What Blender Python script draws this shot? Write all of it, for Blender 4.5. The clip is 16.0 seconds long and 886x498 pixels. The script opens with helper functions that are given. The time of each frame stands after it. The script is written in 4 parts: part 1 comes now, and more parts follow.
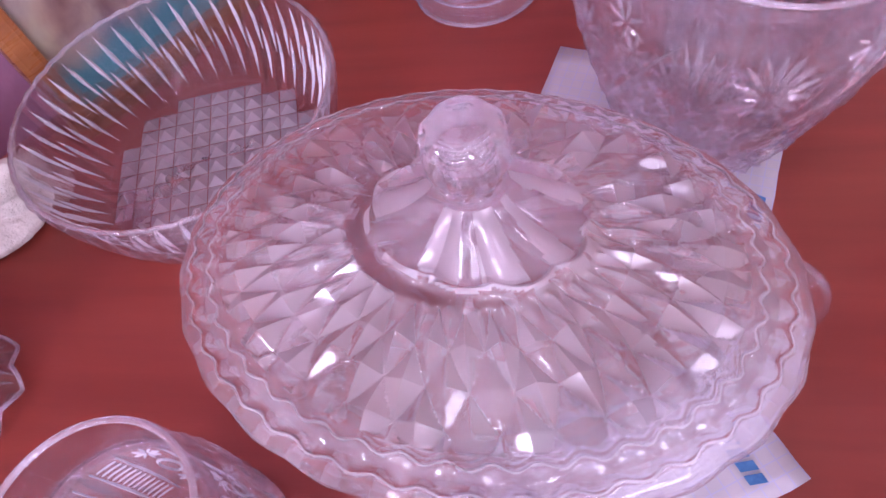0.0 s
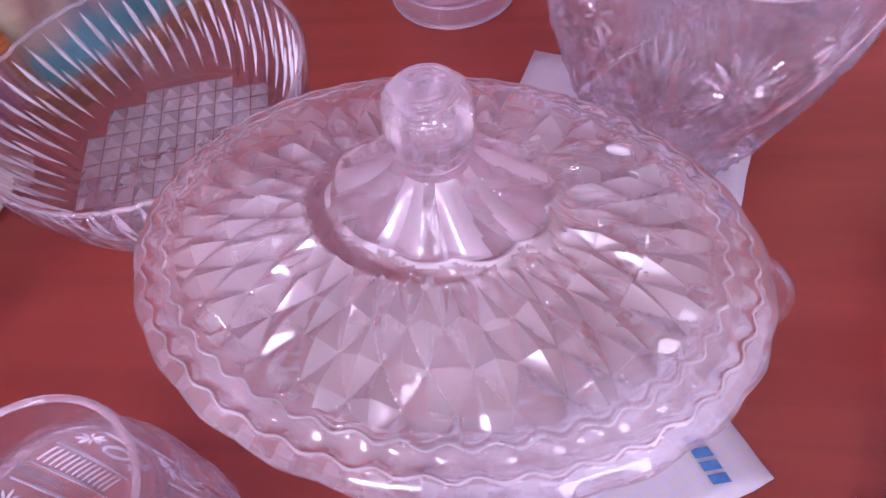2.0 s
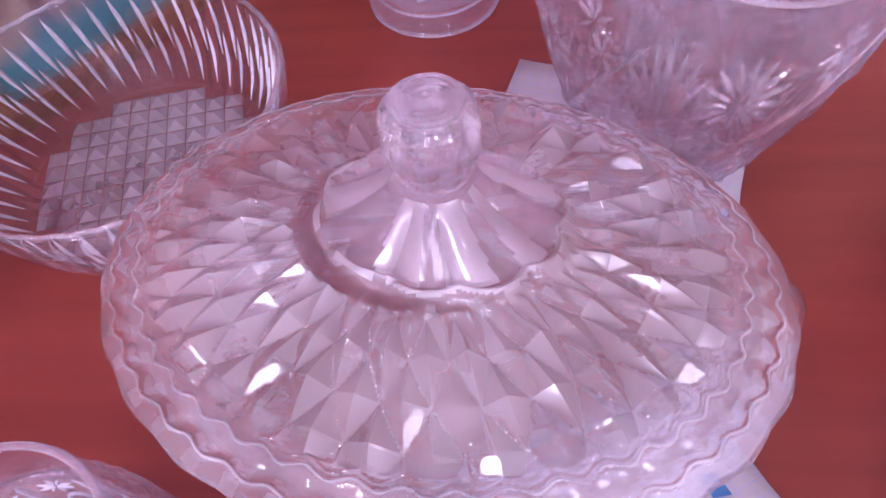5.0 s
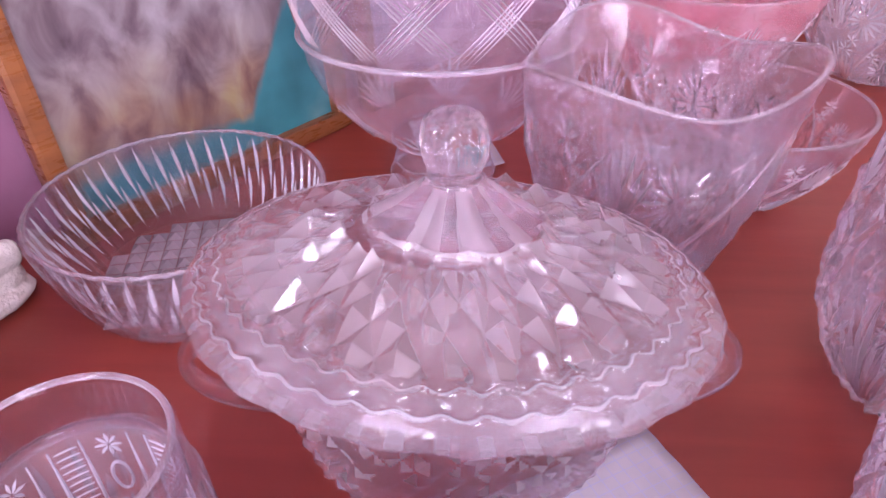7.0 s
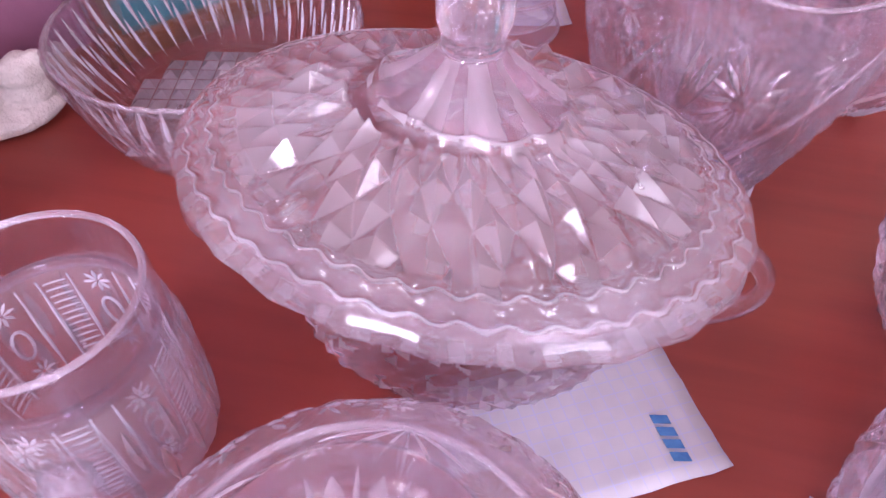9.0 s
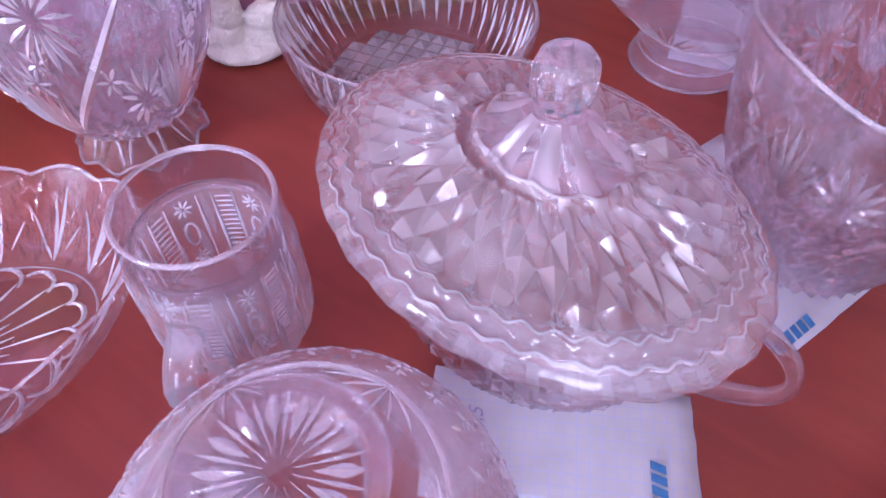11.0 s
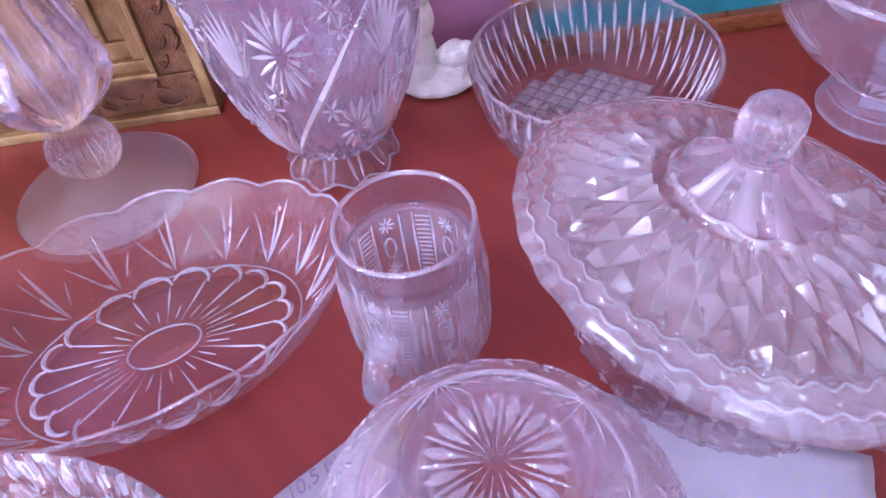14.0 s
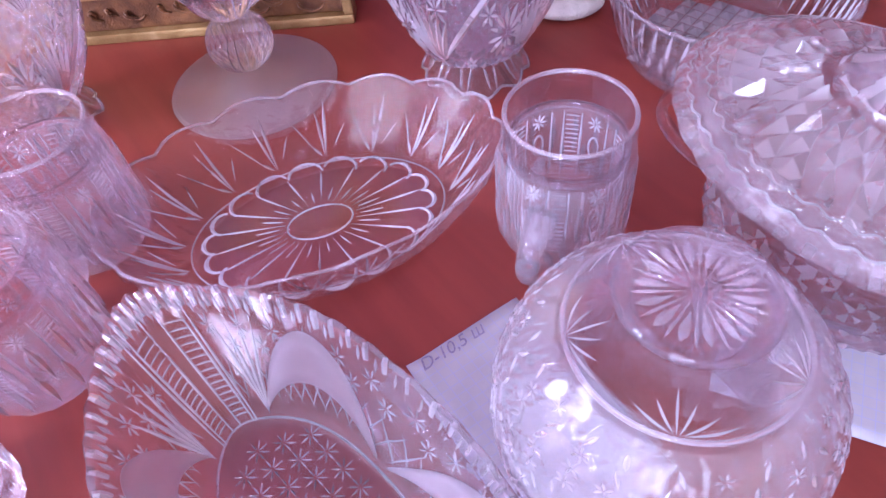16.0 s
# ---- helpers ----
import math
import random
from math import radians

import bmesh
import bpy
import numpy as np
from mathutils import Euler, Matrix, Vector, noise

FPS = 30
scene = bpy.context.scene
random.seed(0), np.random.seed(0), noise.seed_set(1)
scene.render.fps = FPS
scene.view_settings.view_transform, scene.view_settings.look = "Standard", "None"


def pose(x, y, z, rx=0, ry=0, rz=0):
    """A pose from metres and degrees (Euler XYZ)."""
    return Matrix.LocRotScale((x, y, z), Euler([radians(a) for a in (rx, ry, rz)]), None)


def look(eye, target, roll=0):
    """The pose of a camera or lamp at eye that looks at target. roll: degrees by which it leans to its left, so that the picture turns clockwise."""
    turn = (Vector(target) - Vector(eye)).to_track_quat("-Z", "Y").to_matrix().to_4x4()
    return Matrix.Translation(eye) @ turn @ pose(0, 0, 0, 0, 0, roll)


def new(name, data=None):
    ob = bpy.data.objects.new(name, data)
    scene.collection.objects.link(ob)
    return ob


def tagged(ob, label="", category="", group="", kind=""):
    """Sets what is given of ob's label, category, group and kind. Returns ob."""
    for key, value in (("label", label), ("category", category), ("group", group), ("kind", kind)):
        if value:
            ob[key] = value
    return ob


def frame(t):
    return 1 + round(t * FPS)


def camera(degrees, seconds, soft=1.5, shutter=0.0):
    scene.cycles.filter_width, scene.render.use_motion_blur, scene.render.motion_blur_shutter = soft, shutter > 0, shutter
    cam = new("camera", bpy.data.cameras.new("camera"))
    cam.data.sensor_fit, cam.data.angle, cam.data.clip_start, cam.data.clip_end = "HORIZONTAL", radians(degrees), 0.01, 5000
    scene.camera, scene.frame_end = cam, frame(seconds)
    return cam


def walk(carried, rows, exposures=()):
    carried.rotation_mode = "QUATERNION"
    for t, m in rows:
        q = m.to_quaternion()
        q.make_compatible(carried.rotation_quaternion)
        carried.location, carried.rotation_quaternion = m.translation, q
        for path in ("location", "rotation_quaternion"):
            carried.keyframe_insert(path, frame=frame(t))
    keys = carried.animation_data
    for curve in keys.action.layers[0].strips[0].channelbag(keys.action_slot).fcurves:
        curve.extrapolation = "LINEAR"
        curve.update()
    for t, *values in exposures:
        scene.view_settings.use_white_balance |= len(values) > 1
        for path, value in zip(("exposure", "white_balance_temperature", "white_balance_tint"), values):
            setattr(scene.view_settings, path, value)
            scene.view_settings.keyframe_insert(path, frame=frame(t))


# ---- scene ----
cam = camera(67.3, 16.0)
PATH = [
    (0, (0.024, 0.005, 0.237), (-0.3, 1.013, -1.46), -15.2),
    (0.5, (0.031, 0.005, 0.236), (-0.276, 1.005, -1.468), -15.3),
    (1, (0.03, 0.004, 0.236), (-0.242, 0.999, -1.477), -13.8),
    (1.5, (0.026, 0.003, 0.229), (-0.252, 1.023, -1.469), -12.7),
    (2, (0.027, -0.002, 0.228), (-0.228, 1.068, -1.442), -10.0),
    (2.5, (0.022, -0.001, 0.242), (-0.153, 0.911, -1.529), -8.8),
    (3, (0.016, 0.009, 0.238), (-0.165, 0.941, -1.523), -7.9),
    (3.2, (0.014, 0.016, 0.232), (-0.178, 1.008, -1.494), -8.6),
    (5.3, (0.021, 0.002, 0.22), (-0.153, 1.147, -1.411), -6.8),
    (5.5, (0.022, -0.008, 0.226), (-0.16, 1.278, -1.295), -6.0),
    (6, (0.023, -0.035, 0.222), (-0.152, 1.405, -1.155), -4.9),
    (6.5, (0.021, -0.064, 0.218), (-0.133, 1.513, -1.002), -2.2),
    (7, (0.017, -0.075, 0.211), (-0.126, 1.553, -0.942), -1.1),
    (7.5, (0.016, -0.082, 0.203), (-0.142, 1.517, -0.987), -0.4),
    (8, (0.018, -0.08, 0.204), (-0.148, 1.482, -1.034), -1.2),
    (8.5, (0.022, -0.07, 0.202), (-0.149, 1.388, -1.156), 0.2),
    (9, (0.032, -0.053, 0.207), (-0.253, 1.251, -1.283), 1.8),
    (9.2, (0.041, -0.05, 0.205), (-0.307, 1.207, -1.311), 2.7),
    (11.3, (0.072, -0.052, 0.253), (-0.71, 0.934, -1.302), -0.3),
    (11.5, (0.071, -0.052, 0.256), (-0.74, 0.925, -1.289), -0.9),
    (12, (0.065, -0.068, 0.252), (-0.873, 0.774, -1.3), -4.2),
    (12.5, (0.065, -0.071, 0.25), (-0.902, 0.732, -1.307), -5.0),
    (13, (0.064, -0.069, 0.249), (-0.941, 0.729, -1.285), -5.6),
    (13.5, (0.065, -0.069, 0.255), (-0.945, 0.765, -1.257), -4.4),
    (14, (0.066, -0.076, 0.26), (-1.008, 0.714, -1.23), -7.6),
    (14.5, (0.063, -0.089, 0.262), (-0.986, 0.716, -1.238), -6.4),
    (15, (0.06, -0.107, 0.266), (-0.992, 0.653, -1.255), -6.4),
    (15.5, (0.062, -0.123, 0.265), (-0.992, 0.599, -1.273), -6.2),
    (16, (0.065, -0.141, 0.264), (-1.006, 0.498, -1.299), -7.1),
]
EXPOSURES = [(0.0, 0.88, 6130, 45), (5.5, 0.87, 6050, 45), (6.5, 0.86, 6350, 43), (9.0, 0.85, 6350, 42), (11.3, 0.87, 5450, 34), (12.5, 0.87, 5180, 34), (14.0, 0.87, 5300, 34), (16.0, 0.85, 5450, 35)]
walk(cam, [(t, look(eye, target, roll)) for t, eye, target, roll in PATH], EXPOSURES)

# ---------------- world and light ----------------
world = bpy.data.worlds.new("daylight")
scene.world = world
world.use_nodes = True
wn = world.node_tree
sky = wn.nodes.new("ShaderNodeTexSky")
sky.sky_type, sky.sun_disc = "NISHITA", False
sky.sun_elevation, sky.sun_rotation = radians(35), radians(215)
wn.links.new(sky.outputs[0], wn.nodes["Background"].inputs[0])
wn.nodes["Background"].inputs[1].default_value = 0.12

# room axes: UU runs along the lilac wall, VV points into it
ANG = math.atan2(0.82, 0.572)
UU, VV = Vector((math.cos(ANG), math.sin(ANG), 0)), Vector((-math.sin(ANG), math.cos(ANG), 0))


def room(u, v, z):
    return UU * u + VV * v + Vector((0, 0, z))


ROOM = Matrix.Rotation(ANG, 4, "Z")


def window_lamp(at, to, w, h, watts, colour):
    lamp = bpy.data.lights.new("unseen_window_light", "AREA")
    lamp.shape, lamp.size, lamp.size_y, lamp.energy, lamp.color = "RECTANGLE", w, h, watts, colour
    new("unseen_window_light", lamp).matrix_world = look(at, to)


# daylight in the west window, and in a south one added to brighten the glass
window_lamp(room(-2.28, -0.60, 0.80), room(0, -0.60, 0.79), 0.70, 0.74, 54.0, (0.87, 0.95, 1.0))
window_lamp(room(-0.95, -2.38, 0.70), room(-0.95, 0, 0.69), 1.25, 1.0, 47.0, (0.87, 0.95, 1.0))

# ---------------- materials ----------------


def mat(name):
    m = bpy.data.materials.new(name)
    m.use_nodes = True
    t = m.node_tree
    for n in list(t.nodes):
        t.nodes.remove(n)
    out = t.nodes.new("ShaderNodeOutputMaterial")

    def node(kind, **kw):
        n = t.nodes.new("ShaderNode" + kind)
        for k, v in kw.items():
            if k in n.inputs:
                n.inputs[k].default_value = v
            else:
                n.inputs[k.replace("_", " ")].default_value = v
        return n

    return m, t, out, node, t.links.new


def ramp(n, stops):
    e = n.color_ramp.elements
    while len(e) < len(stops):
        e.new(0.5)
    for el, (p, c) in zip(e, stops):
        el.position, el.color = p, (*c, 1)


def coords(node, link, scale=(1, 1, 1), rot=0.0):
    tc = node("TexCoord")
    mp = node("Mapping")
    mp.inputs["Scale"].default_value = scale
    mp.inputs["Rotation"].default_value = (0, 0, rot)
    link(tc.outputs["Object"], mp.inputs[0])
    return mp.outputs[0]


def glass_material(name, rough=0.03, clear=0.4, haze=0.08, tint=(0.97, 0.95, 0.98), bump=0.15, size=180.0, soft=0.0):
    """Lead crystal: refraction, a straight-through share for its thin walls, and a diffuse haze that paints in pale
    glare.
    """
    m, t, out, node, link = mat(name)
    co = coords(node, link)
    tex = node("TexNoise", Scale=size, Detail=2.0)
    link(co, tex.inputs["Vector"])
    bp = node("Bump", Strength=bump, Distance=0.001)
    link(tex.outputs["Fac"], bp.inputs["Height"])
    g = node("BsdfGlass", Roughness=rough, IOR=1.5, Color=(*tint, 1))
    link(bp.outputs[0], g.inputs["Normal"])
    tr = node("BsdfTransparent", Color=(*[min(1, c + 0.01) for c in tint], 1))
    mx = node("MixShader", Fac=clear)
    link(g.outputs[0], mx.inputs[1])
    link(tr.outputs[0], mx.inputs[2])
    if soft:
        # added scattering share: pales facets as refracted light would, keeps edges crisp
        scatter = node("BsdfGlass", Roughness=0.30, IOR=1.5, Color=(*tint, 1))
        link(bp.outputs[0], scatter.inputs["Normal"])
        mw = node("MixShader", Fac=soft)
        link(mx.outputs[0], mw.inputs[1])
        link(scatter.outputs[0], mw.inputs[2])
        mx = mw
    # patchy diffuse haze brightens the glass in place of refracted room light
    haze_noise = node("TexNoise", Scale=35.0, Detail=4.0)
    link(co, haze_noise.inputs["Vector"])
    mr = node("MapRange")
    mr.inputs["From Min"].default_value, mr.inputs["From Max"].default_value = 0.35, 0.7
    mr.inputs["To Min"].default_value, mr.inputs["To Max"].default_value = haze * 0.6, haze * 1.5
    link(haze_noise.outputs["Fac"], mr.inputs["Value"])
    df = node("BsdfDiffuse", Color=(0.78, 0.75, 0.80, 1))
    link(bp.outputs[0], df.inputs["Normal"])
    mx2 = node("MixShader")
    link(mr.outputs[0], mx2.inputs[0])
    link(mx.outputs[0], mx2.inputs[1])
    link(df.outputs[0], mx2.inputs[2])
    link(mx2.outputs[0], out.inputs[0])
    return m


GLASS = glass_material("clear_crystal", rough=0.03, clear=0.22, haze=0.028, bump=0.04, size=120)
# Mug glass, lightened with extra haze for the glare on it.
MUGGLASS = glass_material("brightened_crystal", rough=0.02, clear=0.55, haze=0.08, bump=0.05, size=200)
# Rim glass made paler: light caught along the edges is put in as haze.
RIMGLASS = glass_material("catchlight_rim", rough=0.04, clear=0.20, haze=0.12, bump=0.03, size=200)
LIDGLASS = glass_material("lid_crystal", rough=0.02, clear=0.3, haze=0.08, bump=0.02, size=160)
UNDERGLASS = glass_material("smooth_inner_crystal", rough=0.02, clear=0.90, haze=0.012, bump=0.0, size=160)
# Paler lid glass for random facets, standing in for their differing refraction.
PALEFACET = glass_material("pale_facet_crystal", rough=0.03, clear=0.40, haze=0.09, bump=0.02, size=160, soft=0.21)
# Paler still, so ridge crests carry their bright highlights in the material.
RIDGEGLASS = glass_material("ridge_crystal", rough=0.03, clear=0.25, haze=0.16, bump=0.02, size=160, soft=0.22)
BELLYGLASS = glass_material("belly_crystal", rough=0.03, clear=0.55, haze=0.085, bump=0.02, size=160)
CUPGLASS = glass_material("bright_clear_crystal", rough=0.02, clear=0.30, haze=0.008, bump=0.0, size=160)
DISHGLASS = glass_material("dish_crystal", rough=0.02, clear=0.50, haze=0.035, bump=0.02, size=160)
KNOBGLASS = glass_material("knob_crystal", rough=0.015, clear=0.25, haze=0.02, bump=0.01, size=160)
# Cut patterns: their bright reflections are painted in with a white haze.
CUTGLASS = glass_material("cut_crystal", rough=0.085, clear=0.10, haze=0.36, bump=0.2, size=900)
SOFTCUT = glass_material("polished_cut_crystal", rough=0.03, clear=0.15, haze=0.11, bump=0.1, size=500)
FROST = glass_material("frosted_glass", rough=0.30, clear=0.55, haze=0.07, bump=0.12, size=900)
PETALGLASS = glass_material("hazy_crystal", rough=0.02, clear=0.50, haze=0.025, bump=0.02, size=200)
SHEER = glass_material("sheer_clear_crystal", rough=0.01, clear=0.74, haze=0.008, bump=0.04, size=120)
CLEAR = glass_material("very_clear_crystal", rough=0.01, clear=0.62, haze=0.010, bump=0.04, size=120)
CRYSTAL = glass_material("faceted_crystal", rough=0.02, clear=0.46, haze=0.025, bump=0.02, size=200)
# Fan cuts, likewise whitened for their reflections, only weaker.
FANCUT = glass_material("fan_cut_crystal", rough=0.04, clear=0.24, haze=0.12, bump=0.1, size=600, soft=0.2)


def surface(name, colours, scale=8.0, rough=0.5, bump=0.1, detail=6.0, stretch=(1, 1, 1), rot=0.0, spec=0.5, metal=0.0, fine=0.0):
    m, t, out, node, link = mat(name)
    co = coords(node, link, stretch, rot)
    tx = node("TexNoise", Scale=scale, Detail=detail, Distortion=0.3)
    link(co, tx.inputs["Vector"])
    cr = node("ValToRGB")
    ramp(cr, colours)
    link(tx.outputs["Fac"], cr.inputs[0])
    p = node("BsdfPrincipled", Roughness=rough, Metallic=metal)
    p.inputs["Specular IOR Level"].default_value = spec
    link(cr.outputs[0], p.inputs["Base Color"])
    f = node("TexNoise", Scale=fine or scale * 9, Detail=3.0)
    link(co, f.inputs["Vector"])
    rr = node("MapRange")
    rr.inputs["To Min"].default_value, rr.inputs["To Max"].default_value = max(0.02, rough - 0.1), min(1, rough + 0.12)
    link(f.outputs["Fac"], rr.inputs["Value"])
    link(rr.outputs[0], p.inputs["Roughness"])
    b = node("Bump", Strength=bump, Distance=0.002)
    link(f.outputs["Fac"], b.inputs["Height"])
    link(b.outputs[0], p.inputs["Normal"])
    link(p.outputs[0], out.inputs[0])
    return m


TABLE = surface("cherry_laminate", [(0.3, (0.196, 0.031, 0.0200)), (0.5, (0.222, 0.0365, 0.0232)), (0.72, (0.247, 0.043, 0.0268))], 5.0, 0.34, 0.03, 8.0, (1.2, 14, 6), radians(-8), 0.38, fine=90)
LILAC = surface("lilac_wall_paint", [(0.3, (0.26, 0.10, 0.165)), (0.7, (0.33, 0.135, 0.215))], 14.0, 0.7, 0.15, fine=160)
WHITEWALL = surface("white_plaster", [(0.3, (0.78, 0.76, 0.78)), (0.7, (0.85, 0.83, 0.85))], 3.0, 0.85, 0.1)
FLOORWOOD = surface("pale_floor_boards", [(0.3, (0.34, 0.25, 0.19)), (0.7, (0.48, 0.37, 0.28))], 4.0, 0.45, 0.1, stretch=(1, 8, 1))
LIGHTWOOD = surface("light_oak_veneer", [(0.3, (0.33, 0.25, 0.19)), (0.7, (0.43, 0.34, 0.27))], 6.0, 0.45, 0.08, stretch=(8, 8, 1))
FRAMEWOOD = surface("varnished_orange_wood", [(0.3, (0.14, 0.042, 0.012)), (0.7, (0.27, 0.095, 0.026))], 12.0, 0.28, 0.08, stretch=(1, 1, 6))
GOLD = surface("antique_gold", [(0.25, (0.22, 0.115, 0.035)), (0.6, (0.42, 0.27, 0.10)), (0.8, (0.54, 0.38, 0.18))], 60.0, 0.38, 0.25, metal=0.55)
GOLDDARK = surface("darkened_gold", [(0.3, (0.09, 0.032, 0.012)), (0.7, (0.24, 0.105, 0.035))], 90.0, 0.42, 0.4, metal=0.45)
PORCELAIN = surface("white_bisque", [(0.3, (0.46, 0.42, 0.37)), (0.7, (0.66, 0.62, 0.56))], 60.0, 0.55, 0.6, fine=420)
BLUEINK = surface("blue_print", [(0.3, (0.02, 0.12, 0.30)), (0.7, (0.05, 0.2, 0.42))], 300.0, 0.7, 0.0)
PENINK = surface("grey_violet_ink", [(0.3, (0.19, 0.16, 0.27)), (0.7, (0.3, 0.27, 0.38))], 900.0, 0.7, 0.0)


def paper_material():
    """Squared notepaper, 5 mm grid."""
    m, t, out, node, link = mat("squared_paper")
    tc = node("TexCoord")
    sp = node("SeparateXYZ")
    link(tc.outputs["Object"], sp.inputs[0])
    lines = []
    for k in range(2):
        a = node("Math")
        a.operation = "MULTIPLY"
        a.inputs[1].default_value = 200.0
        link(sp.outputs[k], a.inputs[0])
        f = node("Math")
        f.operation = "FRACT"
        link(a.outputs[0], f.inputs[0])
        c = node("Math")
        c.operation = "LESS_THAN"
        c.inputs[1].default_value = 0.09
        link(f.outputs[0], c.inputs[0])
        lines.append(c)
    mx = node("Math")
    mx.operation = "MAXIMUM"
    link(lines[0].outputs[0], mx.inputs[0])
    link(lines[1].outputs[0], mx.inputs[1])
    sc = node("Math")
    sc.operation = "MULTIPLY"
    sc.inputs[1].default_value = 0.60
    link(mx.outputs[0], sc.inputs[0])
    n = node("TexNoise", Scale=60.0, Detail=5.0)
    link(tc.outputs["Object"], n.inputs["Vector"])
    cr = node("ValToRGB")
    ramp(cr, [(0.3, (0.40, 0.39, 0.41)), (0.7, (0.46, 0.45, 0.47))])
    link(n.outputs["Fac"], cr.inputs[0])
    mc = node("MixRGB")
    mc.inputs[2].default_value = (0.36, 0.40, 0.62, 1)
    link(sc.outputs[0], mc.inputs[0])
    link(cr.outputs[0], mc.inputs[1])
    p = node("BsdfPrincipled", Roughness=0.85)
    link(mc.outputs[0], p.inputs["Base Color"])
    link(p.outputs[0], out.inputs[0])
    return m


PAPER = paper_material()


def painting_material():
    """Soft pale brushwork with tan passages over a teal ground at the foot."""
    m, t, out, node, link = mat("painted_canvas")
    tc = node("TexCoord")
    sp = node("SeparateXYZ")
    link(tc.outputs["Object"], sp.inputs[0])
    mp = node("Mapping")
    mp.inputs["Scale"].default_value = (20, 1, 13)
    mp.inputs["Rotation"].default_value = (0, 0.9, 0)
    link(tc.outputs["Object"], mp.inputs[0])
    fur = node("TexNoise", Scale=2.4, Detail=8.0, Distortion=0.5)
    link(mp.outputs[0], fur.inputs["Vector"])
    c1 = node("ValToRGB")
    ramp(c1, [(0.30, (0.07, 0.045, 0.055)), (0.42, (0.13, 0.095, 0.105)), (0.55, (0.20, 0.17, 0.18)), (0.75, (0.27, 0.25, 0.26))])
    link(fur.outputs["Fac"], c1.inputs[0])
    big = node("TexNoise", Scale=20.0, Detail=3.0)
    link(tc.outputs["Object"], big.inputs["Vector"])
    c2 = node("ValToRGB")
    ramp(c2, [(0.3, (0.12, 0.045, 0.032)), (0.5, (0.24, 0.13, 0.065)), (0.7, (0.31, 0.25, 0.09))])
    link(fur.outputs["Fac"], c2.inputs[0])
    # tan passages sit low on the picture
    zz = node("MapRange")
    zz.inputs["From Min"].default_value, zz.inputs["From Max"].default_value = 0.100, 0.050
    link(sp.outputs[2], zz.inputs["Value"])
    am = node("Math")
    am.operation = "MULTIPLY_ADD"
    am.inputs[1].default_value, am.inputs[2].default_value = 3.0, -0.95
    link(big.outputs["Fac"], am.inputs[0])
    mu = node("Math")
    mu.operation = "MULTIPLY"
    mu.use_clamp = True
    link(zz.outputs[0], mu.inputs[0])
    link(am.outputs[0], mu.inputs[1])
    m1 = node("MixRGB")
    link(mu.outputs[0], m1.inputs[0])
    link(c1.outputs[0], m1.inputs[1])
    link(c2.outputs[0], m1.inputs[2])
    # teal ground below a slanting uneven edge, and to the right
    ln = node("Math")
    ln.operation = "MULTIPLY_ADD"
    ln.inputs[1].default_value, ln.inputs[2].default_value = 1.5, -0.042
    link(sp.outputs[0], ln.inputs[0])
    pw = node("Math")
    pw.operation = "MAXIMUM"
    pw.inputs[1].default_value = 0.0
    link(ln.outputs[0], pw.inputs[0])
    sb = node("Math")
    sb.operation = "SUBTRACT"
    link(sp.outputs[2], sb.inputs[0])
    link(pw.outputs[0], sb.inputs[1])
    w = node("Math")
    w.operation = "MULTIPLY_ADD"
    w.inputs[1].default_value = 0.022
    link(fur.outputs["Fac"], w.inputs[0])
    link(sb.outputs[0], w.inputs[2])
    edge = node("MapRange")
    edge.inputs["From Min"].default_value, edge.inputs["From Max"].default_value = 0.048, 0.040
    link(w.outputs[0], edge.inputs["Value"])
    c3 = node("ValToRGB")
    ramp(c3, [(0.3, (0.015, 0.15, 0.17)), (0.6, (0.03, 0.24, 0.26)), (0.8, (0.12, 0.33, 0.33))])
    link(big.outputs["Fac"], c3.inputs[0])
    m2 = node("MixRGB")
    link(edge.outputs[0], m2.inputs[0])
    link(m1.outputs[0], m2.inputs[1])
    link(c3.outputs[0], m2.inputs[2])
    p = node("BsdfPrincipled", Roughness=0.3)
    link(m2.outputs[0], p.inputs["Base Color"])
    b = node("Bump", Strength=0.2, Distance=0.001)
    link(fur.outputs["Fac"], b.inputs["Height"])
    link(b.outputs[0], p.inputs["Normal"])
    link(p.outputs[0], out.inputs[0])
    return m


CANVAS = painting_material()
CANVAS_VIOLET = surface("violet_canvas", [(0.3, (0.22, 0.17, 0.27)), (0.5, (0.42, 0.33, 0.40)), (0.7, (0.62, 0.55, 0.58))], 30.0, 0.4, 0.2)
# Clear glass tinted pink: the refracted red is put into its colour.
PINK_REFRACTION = glass_material("pink_refraction_glass", rough=0.03, clear=0.4, haze=0.12, tint=(0.98, 0.66, 0.74), bump=0.1)

# ---------------- mesh helpers ----------------


def mesh_object(name, verts, faces, material, parent=None, label="", smooth=True):
    me = bpy.data.meshes.new(name)
    me.from_pydata([tuple(v) for v in verts], [], faces)
    me.materials.append(material)
    bm = bmesh.new()
    bm.from_mesh(me)
    bmesh.ops.remove_doubles(bm, verts=bm.verts, dist=1e-6)
    bmesh.ops.recalc_face_normals(bm, faces=bm.faces)
    bm.to_mesh(me)
    bm.free()
    if smooth:
        me.polygons.foreach_set("use_smooth", [True] * len(me.polygons))
    ob = new(name, me)
    if parent:
        ob.parent = parent
    if label:
        ob["label"] = label
    return ob


def thing(name, x, y, z=0.0, rz=0.0, label="", category="", group=""):
    ob = new(name)
    ob.matrix_world = pose(x, y, z, 0, 0, rz)
    ob.empty_display_size = 0.01
    return tagged(ob, label, category, group)


